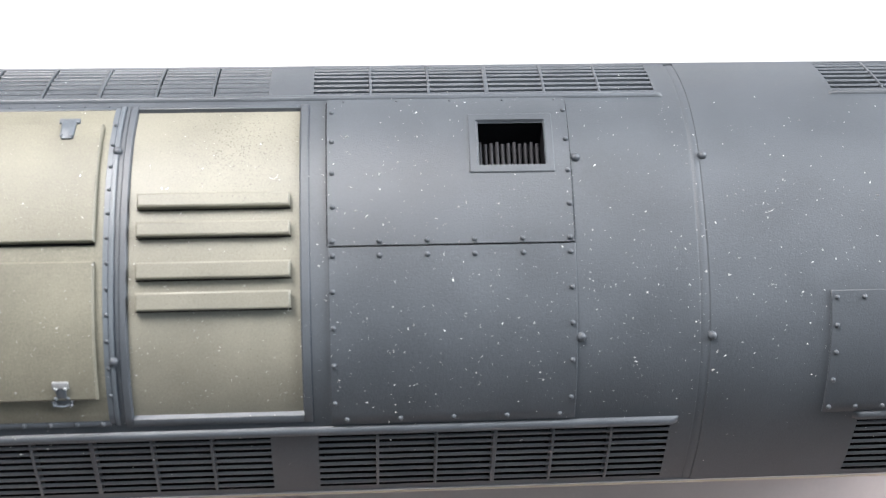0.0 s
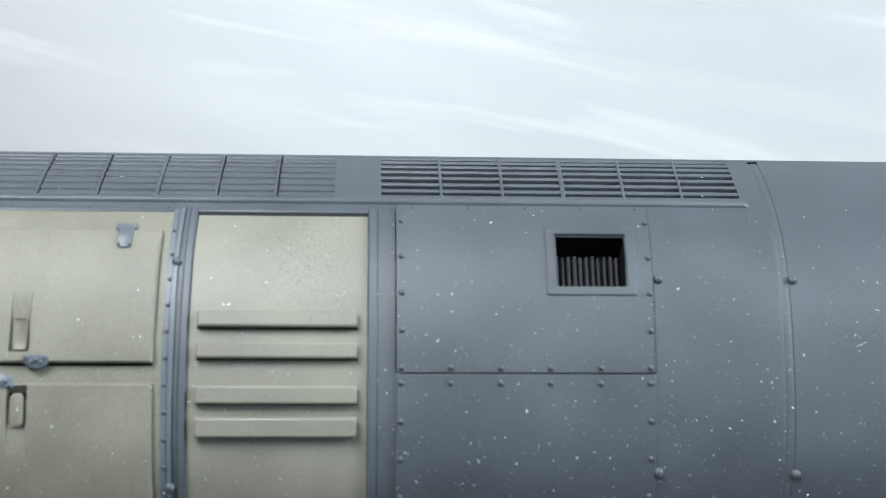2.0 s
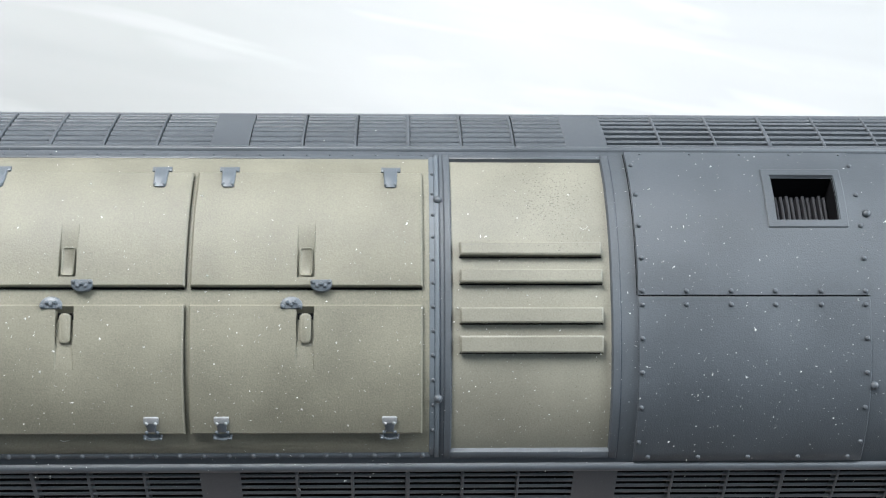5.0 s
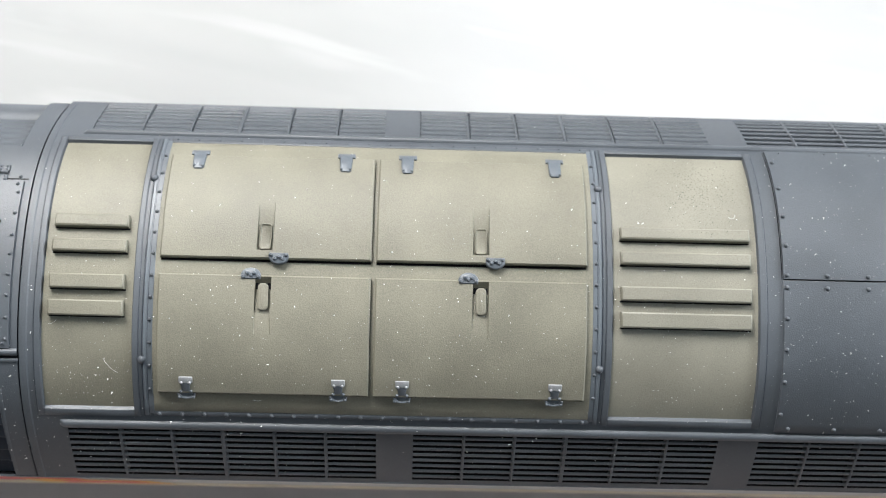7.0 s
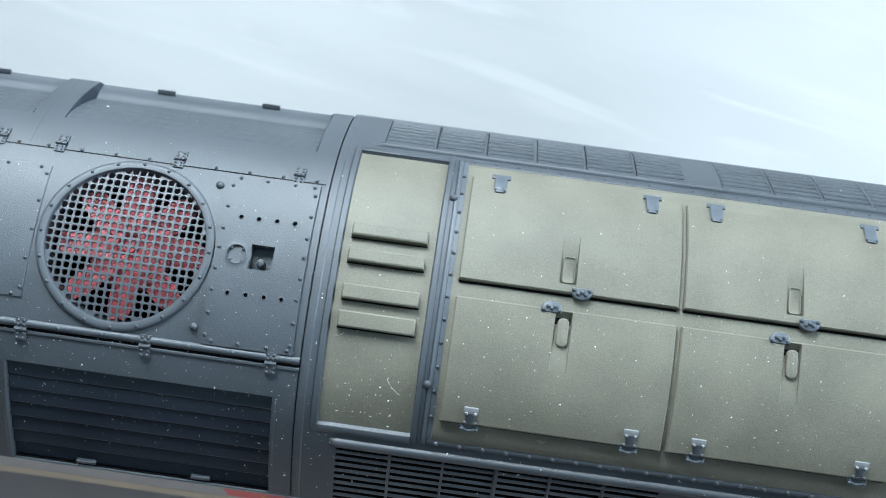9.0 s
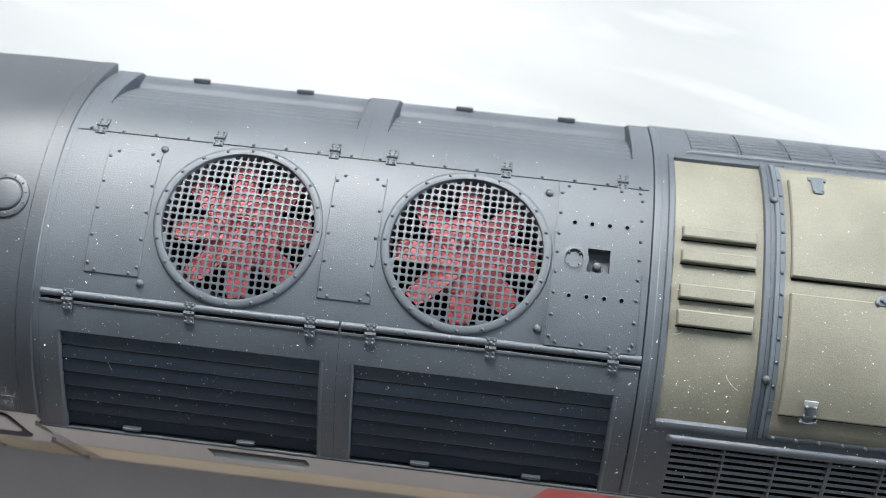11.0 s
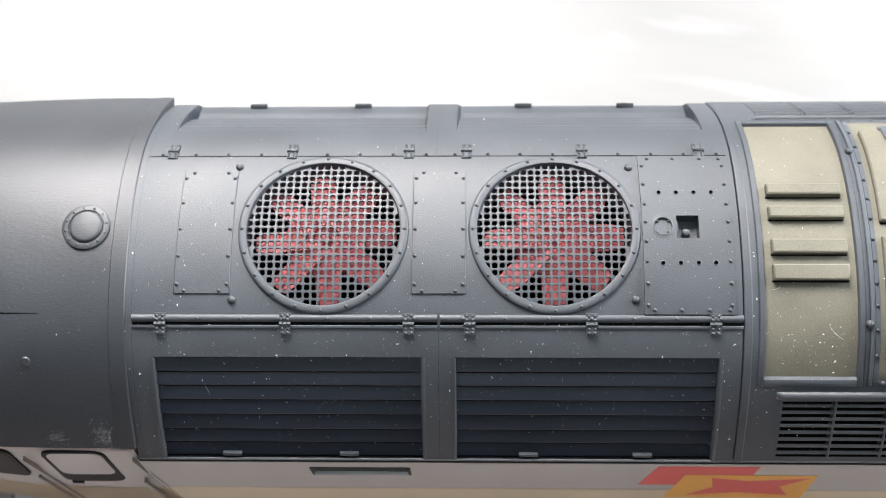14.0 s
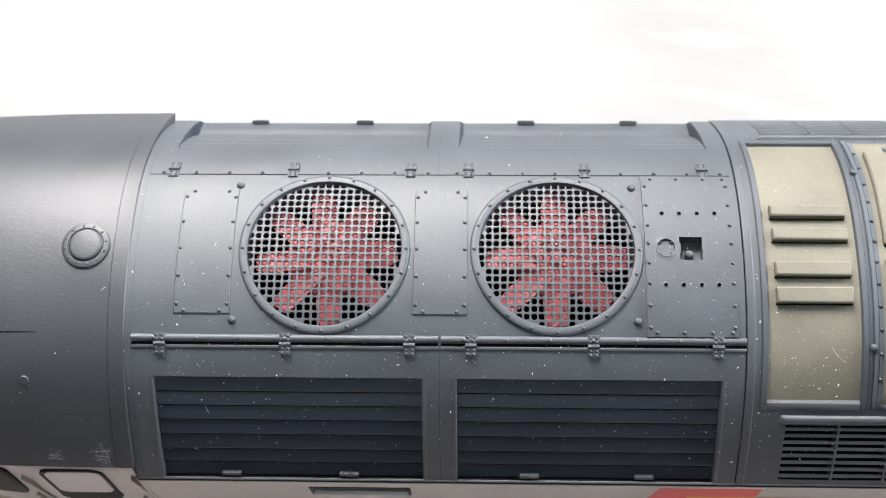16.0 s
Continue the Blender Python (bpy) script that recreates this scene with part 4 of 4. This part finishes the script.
def framed(x0, x1, z0, z1, y, r, depth, lean, yaw):
    """A rounded rectangular slab on the near side, leaning in with its height and towards the nose."""
    bm = bmesh.new()
    pts = []
    for cx, cz, a0 in ((x1 - r, z1 - r, 0), (x0 + r, z1 - r, 90), (x0 + r, z0 + r, 180), (x1 - r, z0 + r, 270)):
        for k in range(5):
            a = radians(a0 + 22.5 * k)
            pts.append((cx + r * math.cos(a), cz + r * math.sin(a)))
    front = [bm.verts.new(Vector((x, y - depth + lean * (z - z0) + yaw * (x1 - x), z)) * MM) for x, z in pts]
    back = [bm.verts.new(Vector((x, y + 0.4 + lean * (z - z0) + yaw * (x1 - x), z)) * MM) for x, z in pts]
    bm.faces.new(front)
    for k in range(len(pts)):
        n = (k + 1) % len(pts)
        bm.faces.new((front[k], front[n], back[n], back[k]))
    return bm


def cab_window(x0, x1, z0, z1, y, yaw, glass):
    w = part("cab_window", framed(x0, x1, z0, z1, y, 1.2, 0.1, 0.08, yaw), RUBBER, cab, "cab side window with black rubber seal", 30)
    part("pane", framed(x0 + 0.45, x1 - 0.3, z0 + 2.6, z1 - 0.35, y + 0.08 * 2.6 + 0.3 * yaw, 0.95, 0.16, 0.08, yaw), glass, w, "", 30)


cab_window(-36.6, -30.7, TOP - 19.2, TOP - 9.9, -18.45, 0.0, PANE)
cab_window(-46.5, -39.6, TOP - 18.2, TOP - 9.9, -18.24, 0.1, RUBBER)
for x in (-38.2, -28.1):
    bm = bmesh.new()
    box(bm, x - 0.04, x + 0.04, -18.33, -17.9, TOP - 31.5, TOP - 11.0)
    part("door_joint", bm, RAIL_PAINT, cab, "", 0)
for x, w in ((-28.75, 18.3), (-39.2, 17.9)):
    bm = bmesh.new()
    box(bm, x - 0.13, x + 0.13, -w - 0.5, -w - 0.24, TOP - 31, TOP - 18.5, 0.1)
    for z in (-19.0, -30.5):
        box(bm, x - 0.16, x + 0.16, -w - 0.5, -w + 0.3, TOP + z, TOP + z + 0.35)
    part("handrail", bm, RAIL_PAINT, cab, "thin brownish handrail")
bm = bmesh.new()
box(bm, -36.6, -35.4, -18.5, -18.1, TOP - 20.8, TOP - 20.5, 0.1)
part("door_handle", bm, RUBBER, cab)
bm = bmesh.new()
secs = []
for x, w in ((-27.72, 18.34), (-36.0, 18.26), (-41.0, 18.04), (-48.0, 17.24), (-60.0, 14.64)):
    secs.append([bm.verts.new(Vector((x, -w + 0.64, z)) * MM) for z in (TOP - 9.62, TOP - 9.4)])
for p, q in zip(secs, secs[1:]):
    bm.faces.new((p[0], p[1], q[1], q[0]))
bmesh.ops.solidify(bm, geom=bm.faces[:], thickness=0.08 * MM)
part("edge_line", bm, PINK, cab, "thin pinkish line under the cab roof", 0)
# long grab bar and emblem on the side
bm = bmesh.new()
box(bm, -12.3, -2.9, -18.32, -18.1, TOP - 16.9, TOP - 13.7, 0.1)
bar = part("grab_bar", bm, SOLE, loco, "horizontal bar in a dark slot on the body side")
bm = bmesh.new()
box(bm, -11.9, -3.1, -18.75, -18.3, TOP - 16.2, TOP - 14.7, 0.2)
part("bar", bm, SIDE_GREY, bar, "grey bar")


def flat(points, y, material, name, parent, label=""):
    bm = bmesh.new()
    bm.faces.new([bm.verts.new(Vector((x, y, TOP + z)) * MM) for x, z in points])
    made = bmesh.ops.extrude_face_region(bm, geom=bm.faces[:])["geom"]
    bmesh.ops.translate(bm, verts=[v for v in made if isinstance(v, bmesh.types.BMVert)], vec=(0, 0.02 * MM, 0))
    return part(name, bm, material, parent, label, 0)


emblem = flat([(19.9, -12.6), (29.2, -12.6), (29.2, -21.0), (19.0, -21.0)], -18.225, LOGO_RED, "emblem", loco, "red and yellow freight emblem")
flat([(22.9, -16.2), (35.3, -16.2), (36.2, -27.3), (22.3, -27.3)], -18.265, LOGO_YELLOW, "emblem_patch", emblem, "yellow patch")
flat([(25.6, -17.4), (29.4, -18.8), (34.9, -17.4), (32.8, -21.5), (34.6, -25.8), (29.2, -24.4), (24.4, -26.0), (26.4, -21.7)], -18.275, LOGO_RED, "emblem_mark", emblem, "red mark")
bm = bmesh.new()
box(bm, -60, 175, -15.2, 15.2, 12, TOP - 32.4)
part("underframe", bm, SOLE, loco, "black underframe", 0)
for x in (-32, 2, 110, 144):
    for y in (-8.25, 8.25):
        bm = bmesh.new()
        turned(bm, [(0, -1.2), (6.6, -1.2), (7.2, -1.0), (7.2, -0.6), (6.4, -0.5), (6.3, 1.4), (0, 1.4)], 32, Matrix.Translation(Vector((x, y, 10.4)) * MM) @ Matrix.Rotation(radians(90 if y > 0 else -90), 4, "X"))
        part("wheel", bm, STEEL, loco)

# pale foam offcut beside the track
bm = bmesh.new()
box(bm, -54.3, -49.8, -19.5, -9.0, 0, 2.4, 0.9)
tagged(new("foam_block", finish("foam_block", bm, FOAM)), "small white foam offcut lying beside the track", "foam block")

# ---- dust and fibres ----
rng = random.Random(5)
bm = bmesh.new()
for k in range(6260):
    x = rng.uniform(-45, 150)
    if k < 1300:
        x = rng.uniform(60, 150)
    y = rng.triangular(-17.8, 17.0, -9.0)
    if k < 700:
        x, y = rng.uniform(91, 150), rng.uniform(-13.5, 13.5)
    if 1300 <= k < 2300:
        x, y = rng.uniform(-27, 36), rng.uniform(-17.8, -8)
    if k > 6060:
        x, y = (rng.gauss(-34.2, 0.5), rng.gauss(-16.6, 0.3)) if k < 6120 else (rng.gauss(-30.0, 0.5), rng.gauss(-16.4, 0.5))
    if any((x - c) ** 2 + y * y < 48 for c in FANS) or (104.5 < x < 111.2 and 5.6 < y < 11.2):
        continue
    if x < -28 and k <= 6060 and rng.random() < 0.7:
        continue
    r = rng.choice((0.02, 0.022, 0.022, 0.025, 0.025, 0.03, 0.03, 0.035, 0.04, 0.045, 0.055, 0.075)) * rng.uniform(0.6, 1.1)
    h = 0.0 if not 38 < x < 76 else 0.6
    if x < -28:
        h = cab_skin(x, y)
    if any(p < x < q for p, q in OLIVES) and abs(y) < 12.3:
        h = -0.28
    if abs(y) > 10.85 and any(p < x < q for p, q in SHUTTERS):
        h = -0.5
    if 93.35 < x < 112.35 and abs(y) < 13:
        h = 0.28 if y > 0 else 0.2
    if abs(y) < 7.45 and 17.75 < x < 25.5:
        h = 0.3
    if abs(y) < 5.8 and (-23.1 < x < -18.2 or abs(x) < 2.35):
        h = 0.14
    if k > 6060:
        r = rng.uniform(0.008, 0.02)
    m = on_roof(x, y, h + r * 0.4 + 0.03, rng.uniform(0, 360))
    long = rng.choice((0.8, 1.0, 1.0, 1.3, 1.6, 2.6)) if k <= 6060 else rng.uniform(3.0, 11.0)
    v = [bm.verts.new(m @ (Vector((a * long, b, c)) * r * MM)) for a, b, c in ((1, 0, 0), (-0.5, 0.85, 0), (-0.5, -0.85, 0), (0, 0, 0.9), (0, 0, -0.6))]
    for q in ((0, 1, 3), (1, 2, 3), (2, 0, 3), (1, 0, 4), (2, 1, 4), (0, 2, 4)):
        bm.faces.new([v[i] for i in q])
tagged(new("dust", finish("dust", bm, DUST, 0)), "white dust specks lying on the roof", "dust", "", "stuff")


def fibre(x, y, h, length, bend, turn):
    cu = bpy.data.curves.new("fibre", "CURVE")
    cu.dimensions, cu.bevel_depth, cu.bevel_resolution = "3D", 0.016 * MM, 1
    sp = cu.splines.new("POLY")
    sp.points.add(8)
    for k in range(9):
        a = radians(turn) + bend * (k / 8 - 0.5)
        px_, py_ = x + length * (k / 8 - 0.5) * math.cos(a), y + length * (k / 8 - 0.5) * math.sin(a) + 0.12 * math.sin(3 * k / 8)
        sp.points[k].co = (*rp(px_, py_, h), 1)
    ob = new("fibre", cu)
    cu.materials.append(LINT)
    dg = bpy.context.evaluated_depsgraph_get()
    me = bpy.data.meshes.new_from_object(ob.evaluated_get(dg))
    bpy.data.objects.remove(ob)
    tagged(new("fibre", me), "fine curled white fibre lying on the paint", "fibre", "stray fibres")


for q in ((34.0, -9.0, -0.2, 1.8, 0.5, -45), (89.3, 5.6, -0.2, 1.0, 1.8, 20), (29.2, -5.4, -0.2, 0.9, 1.0, 25), (63.0, 7.2, 0.4, 0.9, 1.2, 60), (128, 2.0, 0.12, 0.9, 0.8, 20), (-20.2, -13.9, -0.5, 1.8, 0.7, -40), (47, -11.5, 0.14, 0.8, 1.0, 0)):
    fibre(*q)
